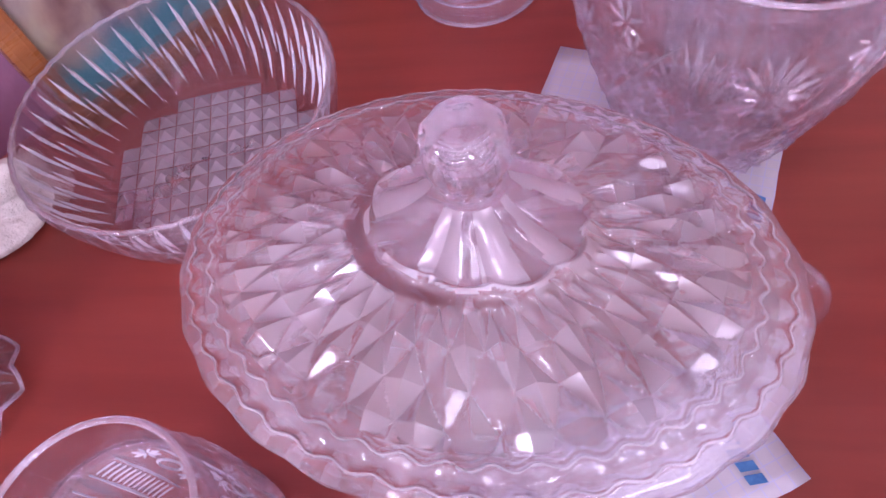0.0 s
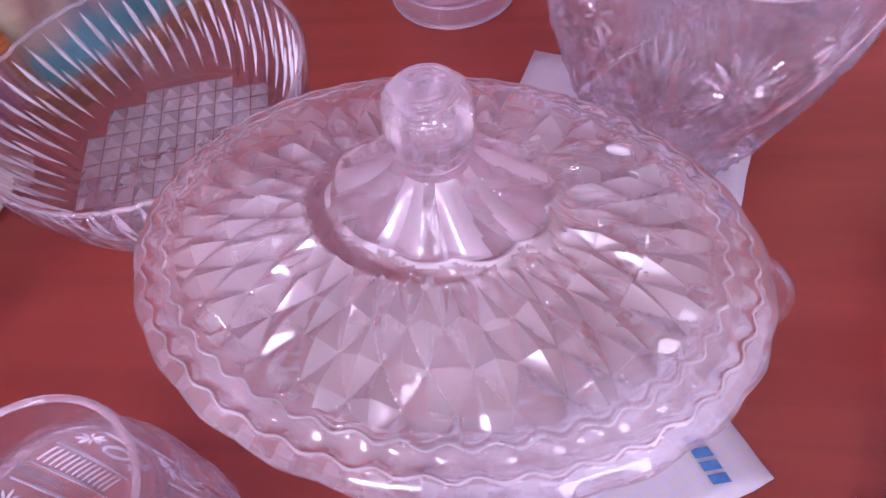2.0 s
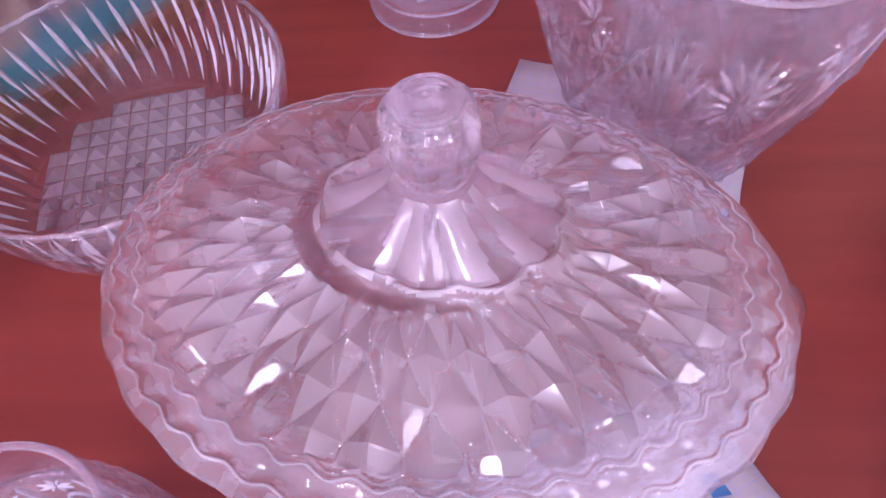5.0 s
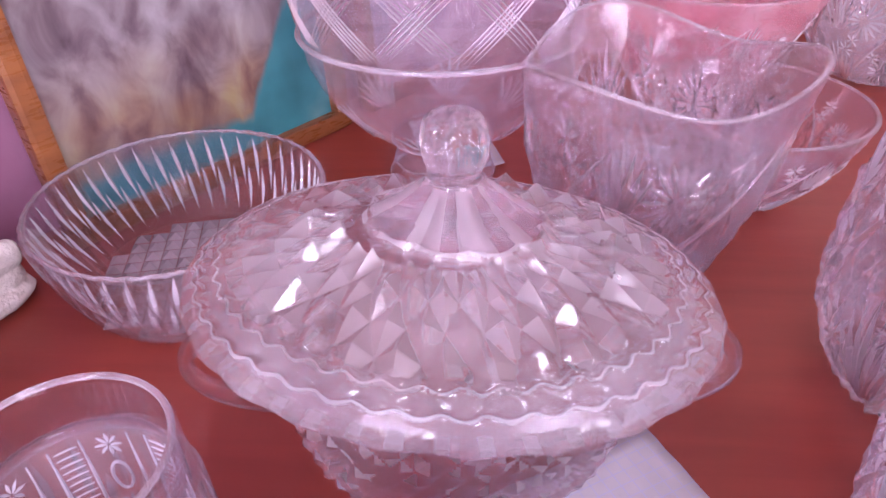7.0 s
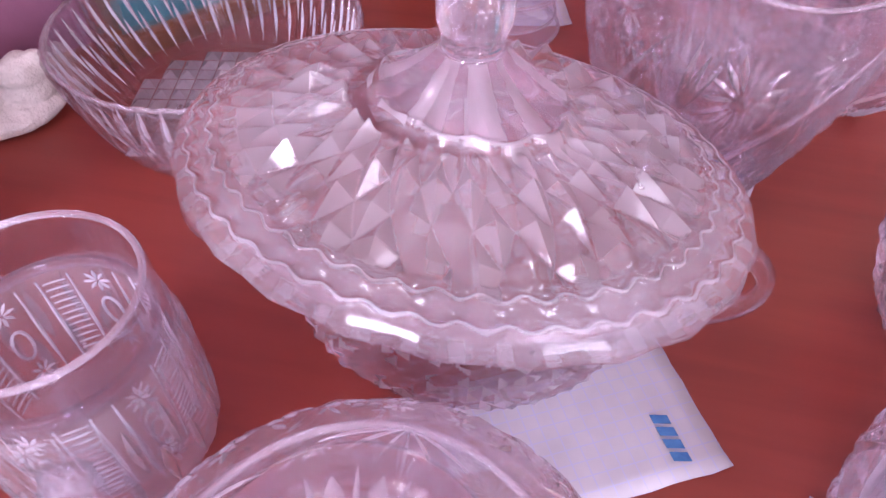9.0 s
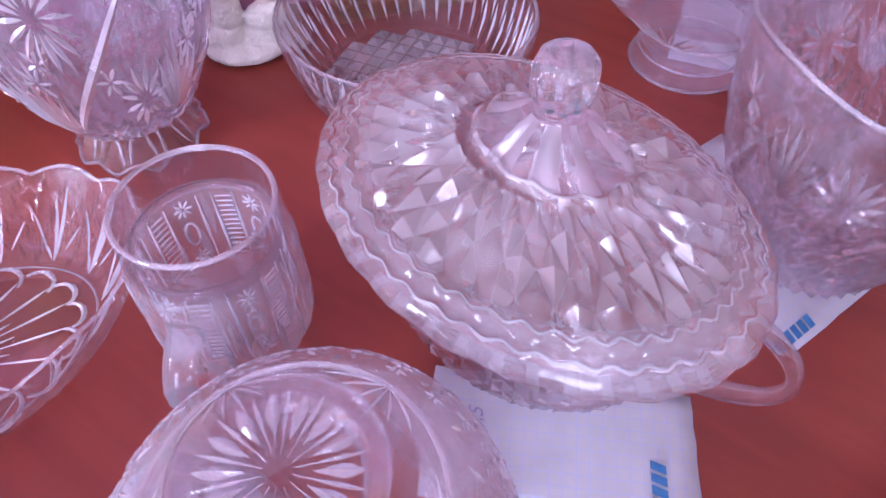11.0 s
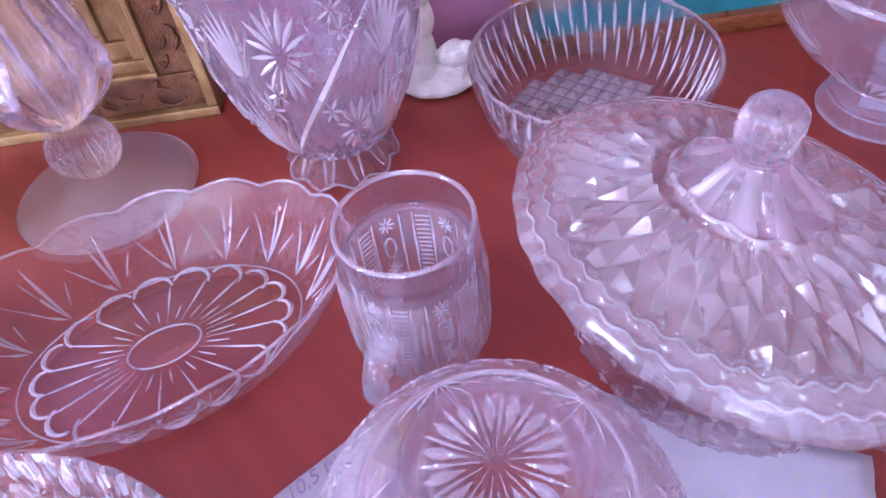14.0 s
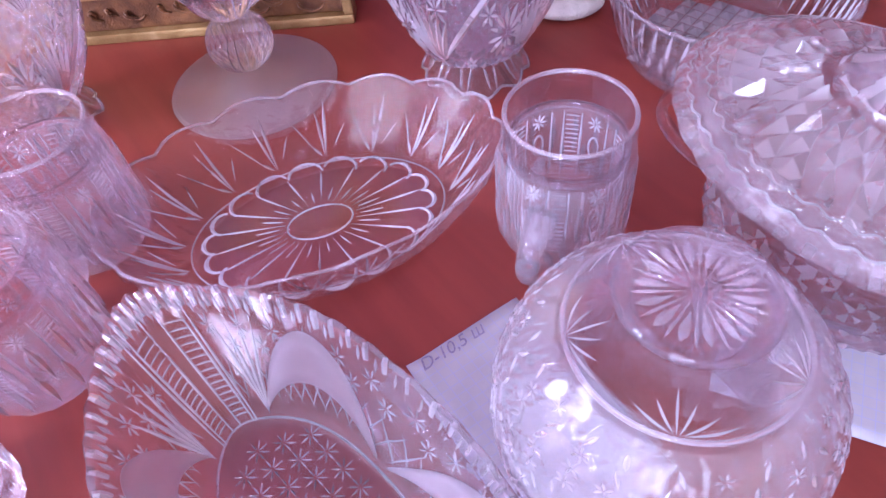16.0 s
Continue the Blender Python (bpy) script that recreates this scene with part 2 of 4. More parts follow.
def resample(points, step):
    out = [points[0]]
    for (r0, z0), (r1, z1) in zip(points, points[1:]):
        n = max(1, int(math.hypot(r1 - r0, z1 - z0) / step + 0.5))
        out += [(r0 + (r1 - r0) * k / n, z0 + (z1 - z0) * k / n) for k in range(1, n + 1)]
    return out


def rounded(points, sub=4):
    """A smooth curve through points (Catmull-Rom)."""
    out = []
    p = [points[0]] + list(points) + [points[-1]]
    for i in range(1, len(p) - 2):
        for k in range(sub):
            t = k / sub
            a = [0.5 * (2 * p[i][c] + (p[i + 1][c] - p[i - 1][c]) * t + (2 * p[i - 1][c] - 5 * p[i][c] + 4 * p[i + 1][c] - p[i + 2][c]) * t * t
                        + (3 * p[i][c] - p[i - 1][c] - 3 * p[i + 1][c] + p[i + 2][c]) * t ** 3) for c in (0, 1)]
            out.append((max(0.0, a[0]), a[1]))
    out.append(points[-1])
    return out


def lathe(profile, n, shape=None, oval=1.0):
    """A closed turned body; shape(theta, r, z, k) bends it; oval scales y."""
    verts, faces = [], []
    for k, (r, z) in enumerate(profile):
        for i in range(n):
            th = 2 * math.pi * i / n
            rr, zz = shape(th, r, z, k / (len(profile) - 1)) if shape else (r, z)
            verts.append((rr * math.cos(th), rr * math.sin(th) * oval, zz))
    m = len(profile)
    for k in range(m - 1):
        for i in range(n):
            j = (i + 1) % n
            faces.append((k * n + i, k * n + j, (k + 1) * n + j, (k + 1) * n + i))
    return verts, faces


class Skin:
    """A patch of a turned surface, by angle and share of its profile, on which cuts are ground."""

    def __init__(self, profile, oval=1.0, sign=1.0):
        self.p, self.oval, self.sign = profile, oval, sign
        d = [0.0]
        for a, b in zip(profile, profile[1:]):
            d.append(d[-1] + math.hypot(b[0] - a[0], b[1] - a[1]))
        self.d = d

    def at(self, th, v, lift=0.0):
        s = min(max(v, 0), 1) * self.d[-1]
        r, z = float(np.interp(s, self.d, [q[0] for q in self.p])), float(np.interp(s, self.d, [q[1] for q in self.p]))
        s1, s2 = max(0, s - 0.002), min(self.d[-1], s + 0.002)
        dr = float(np.interp(s2, self.d, [q[0] for q in self.p]) - np.interp(s1, self.d, [q[0] for q in self.p]))
        dz = float(np.interp(s2, self.d, [q[1] for q in self.p]) - np.interp(s1, self.d, [q[1] for q in self.p]))
        L = math.hypot(dr, dz) or 1
        r, z = r + self.sign * lift * dz / L, z - self.sign * lift * dr / L
        return Vector((r * math.cos(th), r * math.sin(th) * self.oval, z))


class Plane:
    def __init__(self, z):
        self.z = z

    def at(self, x, y, lift=0.0):
        return Vector((x, y, self.z + lift))


class Cuts:
    """Many ground cuts joined into one part."""

    def __init__(self):
        self.v, self.f = [], []

    def leaf(self, skin, a, b, width, height=0.0006, bow=0.0, taper=1.0, seg=6, blunt=0.0):
        """A lens-shaped cut from a to b on the skin, with a raised ridge."""
        pts = []
        for k in range(seg + 1):
            t = k / seg
            u = a[0] + (b[0] - a[0]) * t
            v = a[1] + (b[1] - a[1]) * t
            pts.append((u, v, t))
        base = len(self.v)
        P = [skin.at(u, v) for u, v, _ in pts]
        for k, (u, v, t) in enumerate(pts):
            w = width * max(blunt, math.sin(math.pi * t ** taper))
            d = (P[min(k + 1, seg)] - P[max(k - 1, 0)])
            up = skin.at(u, v, 0.002) - P[k]
            side = d.cross(up)
            side = side.normalized() if side.length > 0 else Vector((1, 0, 0))
            up.normalize()
            mid = P[k] + side * bow * math.sin(math.pi * t)
            self.v += [mid - side * w / 2 - up * 0.0002, mid + up * height * (0.25 + 0.75 * w / max(width, 1e-6)), mid + side * w / 2 - up * 0.0002]
        for k in range(seg):
            i = base + 3 * k
            self.f += [(i, i + 1, i + 4, i + 3), (i + 1, i + 2, i + 5, i + 4), (i + 2, i, i + 3, i + 5)]

    def star(self, skin, c, rays, ru, rv, width, height=0.0005, start=0.0, inner=0.12, spread=2 * math.pi):
        for k in range(rays):
            an = start + spread * k / (rays if spread > 6 else max(1, rays - 1))
            ca, sa = math.cos(an), math.sin(an)
            self.leaf(skin, (c[0] + inner * ru * ca, c[1] + inner * rv * sa), (c[0] + ru * ca, c[1] + rv * sa), width, height, seg=4)

    def ring(self, skin, c, ru, rv, width, height=0.0005, n=24, a0=0.0, a1=2 * math.pi):
        for k in range(n):
            p, q = a0 + (a1 - a0) * k / n, a0 + (a1 - a0) * (k + 1.15) / n
            self.leaf(skin, (c[0] + ru * math.cos(p), c[1] + rv * math.sin(p)), (c[0] + ru * math.cos(q), c[1] + rv * math.sin(q)), width, height, seg=2, blunt=0.8)

    def done(self, name, parent, material=None, label=""):
        return mesh_object(name, self.v, self.f, material or CUTGLASS, parent, label, smooth=False)


def tube(points, radius, n=10, closed=False, flat=1.0):
    verts, faces = [], []
    pts = [Vector(p) for p in points]
    m = len(pts)
    for k, p in enumerate(pts):
        a, b = pts[(k - 1) % m if closed else max(0, k - 1)], pts[(k + 1) % m if closed else min(m - 1, k + 1)]
        d = (b - a).normalized()
        x = d.cross(Vector((0, 0, 1)))
        x = x.normalized() if x.length > 1e-4 else Vector((1, 0, 0))
        y = d.cross(x)
        rad = radius(k / (m - 1)) if callable(radius) else radius
        for i in range(n):
            th = 2 * math.pi * i / n
            verts.append(p + x * rad * math.cos(th) + y * rad * flat * math.sin(th))
    for k in range(m if closed else m - 1):
        for i in range(n):
            j, kk = (i + 1) % n, (k + 1) % m
            faces.append((k * n + i, k * n + j, kk * n + j, kk * n + i))
    if not closed:
        faces += [tuple(range(n)), tuple(range((m - 1) * n, m * n))]
    return verts, faces


def box(name, size, at, material, parent=None, bevel=0.0, label="", m=None):
    bm = bmesh.new()
    bmesh.ops.create_cube(bm, size=1.0)
    bmesh.ops.scale(bm, vec=size, verts=bm.verts)
    if bevel:
        bmesh.ops.bevel(bm, geom=bm.edges[:], offset=bevel, segments=2, affect="EDGES", profile=0.7)
    bmesh.ops.translate(bm, vec=at, verts=bm.verts)
    if m is not None:
        bmesh.ops.transform(bm, matrix=m, verts=bm.verts)
    me = bpy.data.meshes.new(name)
    bm.to_mesh(me)
    bm.free()
    me.materials.append(material)
    ob = new(name, me)
    if parent:
        ob.parent = parent
    if label:
        ob["label"] = label
    return ob


# ---------------- the room ----------------
U0, U1, V0, V1 = -2.3, 0.69, -2.4, 0.330
FLOOR, CEIL = -0.76, 1.8


def slab(name, u0, u1, v0, v1, z0, z1, material, label, category="wall"):
    ob = box(name, (u1 - u0, v1 - v0, z1 - z0), ((u0 + u1) / 2, (v0 + v1) / 2, (z0 + z1) / 2), material)
    ob.matrix_world = ROOM
    return tagged(ob, label, category, kind="structure")


# The floor is unseen and kept pale to bounce light into the glass.
slab("floor", U0 - 0.1, U1 + 0.1, V0 - 0.1, V1 + 0.1, FLOOR - 0.1, FLOOR, FLOORWOOD, "unseen pale wooden floor of the room", "floor")
slab("ceiling", U0 - 0.1, U1 + 0.1, V0 - 0.1, V1 + 0.1, CEIL, CEIL + 0.1, WHITEWALL, "plain white plaster ceiling", "ceiling")
slab("wall_north", U0, U1, V1, V1 + 0.1, FLOOR, CEIL, LILAC, "lilac painted wall behind the glassware table")
slab("wall_east", U1, U1 + 0.1, V0 - 0.1, V1 + 0.1, FLOOR, CEIL, LIGHTWOOD, "light oak panelled wall beyond the table")
WHITEPAINT = surface("white_window_paint", [(0.3, (0.76, 0.75, 0.75)), (0.7, (0.84, 0.83, 0.83))], 9.0, 0.35, 0.05)


def window_wall(name, win_name, m, a0, a1, w0, w1, z0, z1):
    """A wall along local x with a window opening, and its frame."""
    ob = thing(name, 0, 0, 0, 0, "unseen white plaster wall with a bright window", "wall")
    ob["kind"] = "structure"
    for x0, x1, b0, b1 in ((a0, w0, FLOOR, CEIL), (w1, a1, FLOOR, CEIL), (w0, w1, FLOOR, z0), (w0, w1, z1, CEIL)):
        box("wall_panel", (x1 - x0, 0.1, b1 - b0), ((x0 + x1) / 2, -0.05, (b0 + b1) / 2), WHITEWALL, ob, m=m)
    win = thing(win_name, 0, 0, 0, 0, "unseen white framed window with daylight outside", "window")
    win["kind"] = "structure"
    mid = (w0 + w1) / 2
    for x0, x1, b0, b1 in ((w0, w0 + 0.05, z0, z1), (w1 - 0.05, w1, z0, z1), (mid - 0.03, mid + 0.03, z0 + 0.05, z1 - 0.05), (w0 + 0.05, w1 - 0.05, z0, z0 + 0.05), (w0 + 0.05, w1 - 0.05, z1 - 0.05, z1)):
        box("window_frame", (x1 - x0 - 0.004, 0.05, b1 - b0 - 0.004), ((x0 + x1) / 2, -0.05, (b0 + b1) / 2), WHITEPAINT, win, 0.004, m=m)


# The south window is added out of view to brighten the glass's surroundings.
window_wall("wall_south", "added_window_1", ROOM @ Matrix.Translation((0, V0, 0)), U0 - 0.1, U1, -1.60, -0.30, 0.18, 1.22)
window_wall("wall_west", "window_2", ROOM @ Matrix.Translation((U0, 0, 0)) @ Matrix.Rotation(-math.pi / 2, 4, "Z"), -V1 - 0.1, -V0, 0.23, 0.97, 0.41, 1.19)

# ---------------- the table ----------------
table = thing("table", 0, 0, 0, 0, "red-brown cherry laminate table against the lilac wall", "table")
box("tabletop", (1.65, 0.885, 0.026), (-0.14, -0.115, -0.013), TABLE, table, 0.003, m=ROOM)
box("apron", (1.5, 0.02, 0.09), (-0.14, -0.52, -0.0715), TABLE, table, 0.002, m=ROOM)
for u in (-0.9, 0.62):
    for v in (-0.5, 0.23):
        box("leg", (0.06, 0.06, 0.734), (u, v, -0.393), TABLE, table, 0.003, m=ROOM)

# ---------------- papers ----------------


def paper(name, corners, label):
    """A thin sheet from its corner, the end of its long edge and the end of its short edge."""
    a, b, c = [Vector((*p, 0)) for p in corners]
    w, h = (b - a).length, (c - a).length
    rz = math.degrees(math.atan2(b.y - a.y, b.x - a.x))
    flip = 1 if (b - a).cross(c - a).z > 0 else -1
    ob = thing(name, a.x, a.y, 0.0006, rz, label, "paper")
    verts, faces = [], []
    nx, ny = 14, 8
    rng = random.Random(int(w * 1e5))
    for j in range(ny + 1):
        for i in range(nx + 1):
            e = 0.0004 * math.sin(3 * i / nx + 2 * j / ny) ** 2 + (0.0012 if (i, j) in ((0, 0), (nx, ny)) else 0)
            edge = i in (0, nx) or j in (0, ny)
            dx, dy = (rng.uniform(-0.0003, 0.0003), rng.uniform(-0.0003, 0.0003)) if edge else (0, 0)
            verts.append((w * i / nx + dx, flip * h * j / ny + dy, e))
    for j in range(ny):
        for i in range(nx):
            k = j * (nx + 1) + i
            faces.append((k, k + 1, k + nx + 2, k + nx + 1))
    sheet = mesh_object("sheet", verts, faces, PAPER, ob, "", True)
    so = sheet.modifiers.new("thick", "SOLIDIFY")
    so.thickness = 0.0002
    return ob, w, flip * h


def writing(parent, text, size, x, y, rz, material, lift=0.0012, shear=0.25):
    cu = bpy.data.curves.new("writing", "FONT")
    cu.body, cu.size, cu.shear, cu.extrude = text, size, shear, 0.00003
    tmp = bpy.data.objects.new("writing_source", cu)
    scene.collection.objects.link(tmp)
    me = bpy.data.meshes.new_from_object(tmp.evaluated_get(bpy.context.evaluated_depsgraph_get()))
    bpy.data.objects.remove(tmp)
    me.materials.clear()
    me.materials.append(material)
    ob = new("writing", me)
    ob.parent = parent
    ob.matrix_basis = pose(x, y, lift, 0, 0, rz)
    return ob


def blue_bars(parent, x, y, rz, w=0.0046, h=0.0058):
    """A printed heading as four plain slanting blocks."""
    slant = Matrix.Identity(4)
    slant[0][1] = 0.3
    for k in range(4):
        box("printed_bar", (w * 0.72, h, 0.0001), (k * w, 0, 0), BLUEINK, parent, m=pose(x, y, 0.0012, 0, 0, rz) @ slant)


P1, w1, h1 = paper("price_note", [(0.106, 0.059), (0.017, 0.008), (0.073, 0.100)], "squared white note with blue print under the covered dish")
blue_bars(P1, 0.0150, math.copysign(0.0075, h1), 90 if h1 > 0 else -90)
writing(P1, "16,5", 0.0085, w1 - 0.010, h1 * 0.42, 90 if h1 > 0 else -90, PENINK)
writing(P1, "12,5", 0.0085, w1 - 0.021, h1 * 0.42, 90 if h1 > 0 else -90, PENINK)
P2, w2, h2 = paper("price_note", [(0.131, 0.231), (0.028, 0.262), (0.104, 0.152)], "squared white note under the tall petal bowl")
blue_bars(P2, 0.006, h2 * 0.80, 90 if h2 > 0 else -90)
P3, w3, h3 = paper("price_note", [(-0.072, -0.086), (0.030, -0.090), (-0.070, -0.024)], "squared white note with pencilled size under the upturned bowl")
writing(P3, "D-10,5 ш", 0.0088, 0.0072, 0.005, 90, PENINK)
P4, w4, h4 = paper("price_note", [(0.025, 0.322), (0.002, 0.400), (-0.025, 0.307)], "small white note under the footed bowl")
P5, w5, h5 = paper("price_note", [(0.129, 0.055), (0.205, 0.030), (0.118, 0.020)], "small white note under a cut glass vase")

# ---------------- covered oval dish ----------------


def uneven(th, z, a):
    """A fixed unevenness of pressed glass, different at every facet."""
    h = math.sin(th * 736.3 + z * 7823.3) * 43758.5
    return a * (2 * (h - math.floor(h)) - 1)


def tri(x):
    """A zigzag from 0 up to 1 and back."""
    return 1 - abs(2 * (x - math.floor(x)) - 1)


def bump(x, at, width):
    return math.exp(-(((x - at) / width) ** 2))


def chance(i, j):
    h = math.sin(i * 127.1 + j * 311.7) * 43758.5453
    return h - math.floor(h)


def facet(u, w):
    """A fixed number for each of the four facets of each pressed kite."""
    a, b = u + w, u - w
    i, j = math.floor(a), math.floor(b)
    side = (a - i > 0.5) if tri(a) < tri(b) else 2 + (b - j > 0.5)
    return chance(i * 4 + side, j)


def covered_dish():
    ob = thing("covered_dish", 0.0019, 0.0925, 0, -9.2, "oval crystal covered dish with petal-cut lid and loop handles", "dish")
    # body: pressed diamonds below a plain band
    prof = rounded([(0.0, 0.004), (0.044, 0.003), (0.0540, 0.005), (0.0588, 0.013), (0.0616, 0.030), (0.0632, 0.050), (0.0646, 0.0735)], 5)
    inner = rounded([(0.0606, 0.0735), (0.0590, 0.050), (0.0566, 0.030), (0.0525, 0.016), (0.03, 0.0115), (0.0, 0.011)], 5)

    def diamonds(th, r, z, k):
        if k < 0.62 and z < 0.057 and r > 0.02:
            u, w = 44 * th / (2 * math.pi), z / 0.057 * 5.0
            e = min(1.0, (0.057 - z) / 0.003, (r - 0.02) / 0.02)
            r += e * 0.0016 * (min(tri(u + w), tri(u - w)) * (0.6 + 0.8 * chance(math.floor(u + w), math.floor(u - w))) - 0.35)
        return r, z

    v, f = lathe(resample(prof, 0.0014) + resample(inner, 0.005), 352, diamonds, 0.77)
    turn = pose(0.004, 0.005, 0, 0, 0, 13.2)
    body = mesh_object("body", v, f, DISHGLASS, ob, "", False)
    body.matrix_basis = turn
    body.data.materials.append(UNDERGLASS)
    body.data.materials.append(PALEFACET)
    # random diamonds get the paler glass in place of brighter refraction
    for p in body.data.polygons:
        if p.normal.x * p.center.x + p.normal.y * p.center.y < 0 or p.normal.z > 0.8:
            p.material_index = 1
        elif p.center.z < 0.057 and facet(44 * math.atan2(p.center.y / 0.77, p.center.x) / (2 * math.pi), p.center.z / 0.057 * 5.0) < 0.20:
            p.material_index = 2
    for sx in (-1, 1):
        pts = []
        for k in range(19):
            t = math.pi * (k / 18 - 0.5)
            pts.append((sx * (0.061 + 0.0370 * math.cos(t)), 0.0125 * math.sin(t), 0.0425 + 0.009 * math.sin(t * 0.9)))
        tv, tf = tube(pts, lambda s: 0.0028 + 0.0012 * abs(s - 0.5), 10, flat=1.5)
        mesh_object("handle", tv, tf, CLEAR, ob).matrix_basis = turn
    # lid: plain polygonal margin, two wavy bands, a field of pressed kites, a scalloped collar
    A, O = 0.0866, 0.75
    top = [(0.0, 0.1045), (0.26, 0.1022), (0.36, 0.1008), (0.42, 0.0994), (0.52, 0.0972), (0.66, 0.0935), (0.80, 0.0890), (0.90, 0.0853), (0.96, 0.0830), (0.985, 0.0810)]
    tq, tz = [q for q, z in top], [z for q, z in top]
    qs = [0.985, 0.975] + [0.965, 0.955] + [0.946 - 0.0045 * k for k in range(32)] + [0.800 - 0.0085 * k for k in range(49)] + [0.384 - 0.007 * k for k in range(16)] + [0.26, 0.2, 0.1, 0.0]
    rim = [(0.962, 0.0752), (0.985, 0.0748), (0.998, 0.0762), (1.0, 0.0785)]
    upper = [(q * A, z) for q, z in rim] + [(q * A, float(np.interp(q, tq, tz))) for q in qs]
    lower = resample([(0.0, 0.0985), (0.34 * A, 0.0962), (0.6 * A, 0.0890), (0.84 * A, 0.0812), (0.885 * A, 0.0762), (0.95 * A, 0.0752)], 0.006)
    share = (len(upper) - 0.5) / (len(upper) + len(lower) - 1)

    def collar(x, y):
        x, y = x - 0.0040, y - 0.0026
        return math.hypot(x, y) / A, math.atan2(y, x)

    def pressed(th, r, z, k):
        q = r / A
        side = tri(24 * th / (2 * math.pi))
        if q > 0.90:
            r *= 1 - 0.014 * side * (q - 0.90) / 0.10
            z += 0.0006 * side * (q - 0.90) / 0.10
        if k > share:
            return r, z
        if 0.345 <= q <= 0.800:
            u, w = 32 * th / (2 * math.pi), 1.75 * (q - 0.345) / 0.455
            i, j = math.floor(u + w), math.floor(u - w)
            p = min(tri(u + w), tri(u - w))
            e = min(1.0, max(0.0, (collar(r * math.cos(th), r * math.sin(th))[0] - 0.338) / 0.03), (q - 0.345) / 0.012, (0.800 - q) / 0.012)
            z += e * 0.0044 * ((1 - (1 - p) ** 1.15) * (0.35 + 1.1 * chance(i, j)) - 0.35)
        wave = math.sin(44 * th)
        if 0.785 < q < 0.955:
            z += 0.0012 * bump(q, 0.836 + 0.011 * wave, 0.0075) + 0.0008 * bump(q, 0.814 + 0.011 * wave, 0.006)
            z += 0.0011 * bump(q, 0.924 - 0.010 * wave, 0.0075)
            if 0.852 < q < 0.910:
                z -= 0.0020 * tri(44 * th / (2 * math.pi) + 0.25) * tri((q - 0.852) / 0.058)
        if q < 0.45:
            qc, tc = collar(r * math.cos(th), r * math.sin(th))
            z += 0.0030 * bump(qc, 0.292 + 0.028 * abs(math.sin(5 * tc)), 0.020)
        return r, z

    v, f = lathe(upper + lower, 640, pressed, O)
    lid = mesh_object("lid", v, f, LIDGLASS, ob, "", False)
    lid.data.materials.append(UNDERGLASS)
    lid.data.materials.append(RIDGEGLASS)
    lid.data.materials.append(PALEFACET)
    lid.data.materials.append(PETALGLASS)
    # paler glass on random facets and on ridges paints in their brighter light
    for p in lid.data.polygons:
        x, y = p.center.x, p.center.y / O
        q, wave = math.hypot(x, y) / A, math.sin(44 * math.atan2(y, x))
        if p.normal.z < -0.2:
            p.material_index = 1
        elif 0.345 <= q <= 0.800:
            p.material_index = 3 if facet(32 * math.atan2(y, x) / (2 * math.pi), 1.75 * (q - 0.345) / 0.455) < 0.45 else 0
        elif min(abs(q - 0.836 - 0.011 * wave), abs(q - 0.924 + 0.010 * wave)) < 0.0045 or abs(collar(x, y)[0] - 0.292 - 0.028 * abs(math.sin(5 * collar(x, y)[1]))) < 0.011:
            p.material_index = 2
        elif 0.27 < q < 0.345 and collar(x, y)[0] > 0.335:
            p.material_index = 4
    # knob on its fluted cone, oval at the collar and round at the neck
    kp = rounded([(0.0262, 0.1030), (0.0228, 0.1050), (0.0182, 0.1078), (0.0140, 0.1112), (0.0100, 0.1148), (0.0082, 0.1180), (0.0086, 0.1212), (0.0098, 0.1250), (0.0100, 0.1300), (0.0090, 0.1342), (0.0058, 0.1366), (0.0, 0.1372)], 5)

    def ribs(th, r, z, k):
        if z < 0.1165:
            e = min(1, (0.1165 - z) / 0.004)
            z += e * 0.0009 * (abs(math.cos(6 * th)) - 0.5)
            r *= 1 + 0.05 * e * (abs(math.cos(6 * th)) - 0.5)
        elif 0.1195 < z < 0.1355:
            r *= 1 - 0.11 * (1 - abs(math.cos(4 * th)))
        return r, z

    v, f = lathe([(0.0, 0.1015)] + resample(kp, 0.0012), 144, ribs)
    v = [(x, y * (O + (1 - O) * min(1, max(0, (z - 0.104) / 0.010))), z) for x, y, z in v]
    knob = mesh_object("knob", v, f, KNOBGLASS, ob, "", False)
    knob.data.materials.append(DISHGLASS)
    knob.data.materials.append(PALEFACET)
    # random flutes get the paler glass, imitating refracted light
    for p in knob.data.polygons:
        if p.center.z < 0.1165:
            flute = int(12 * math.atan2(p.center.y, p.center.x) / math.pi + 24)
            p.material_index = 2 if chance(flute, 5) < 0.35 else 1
    knob.matrix_basis = pose(0.0036, 0.0026, 0)
    return ob


covered_dish()

# ---------------- ribbed bowl ----------------


BASE_TURN = 4.0


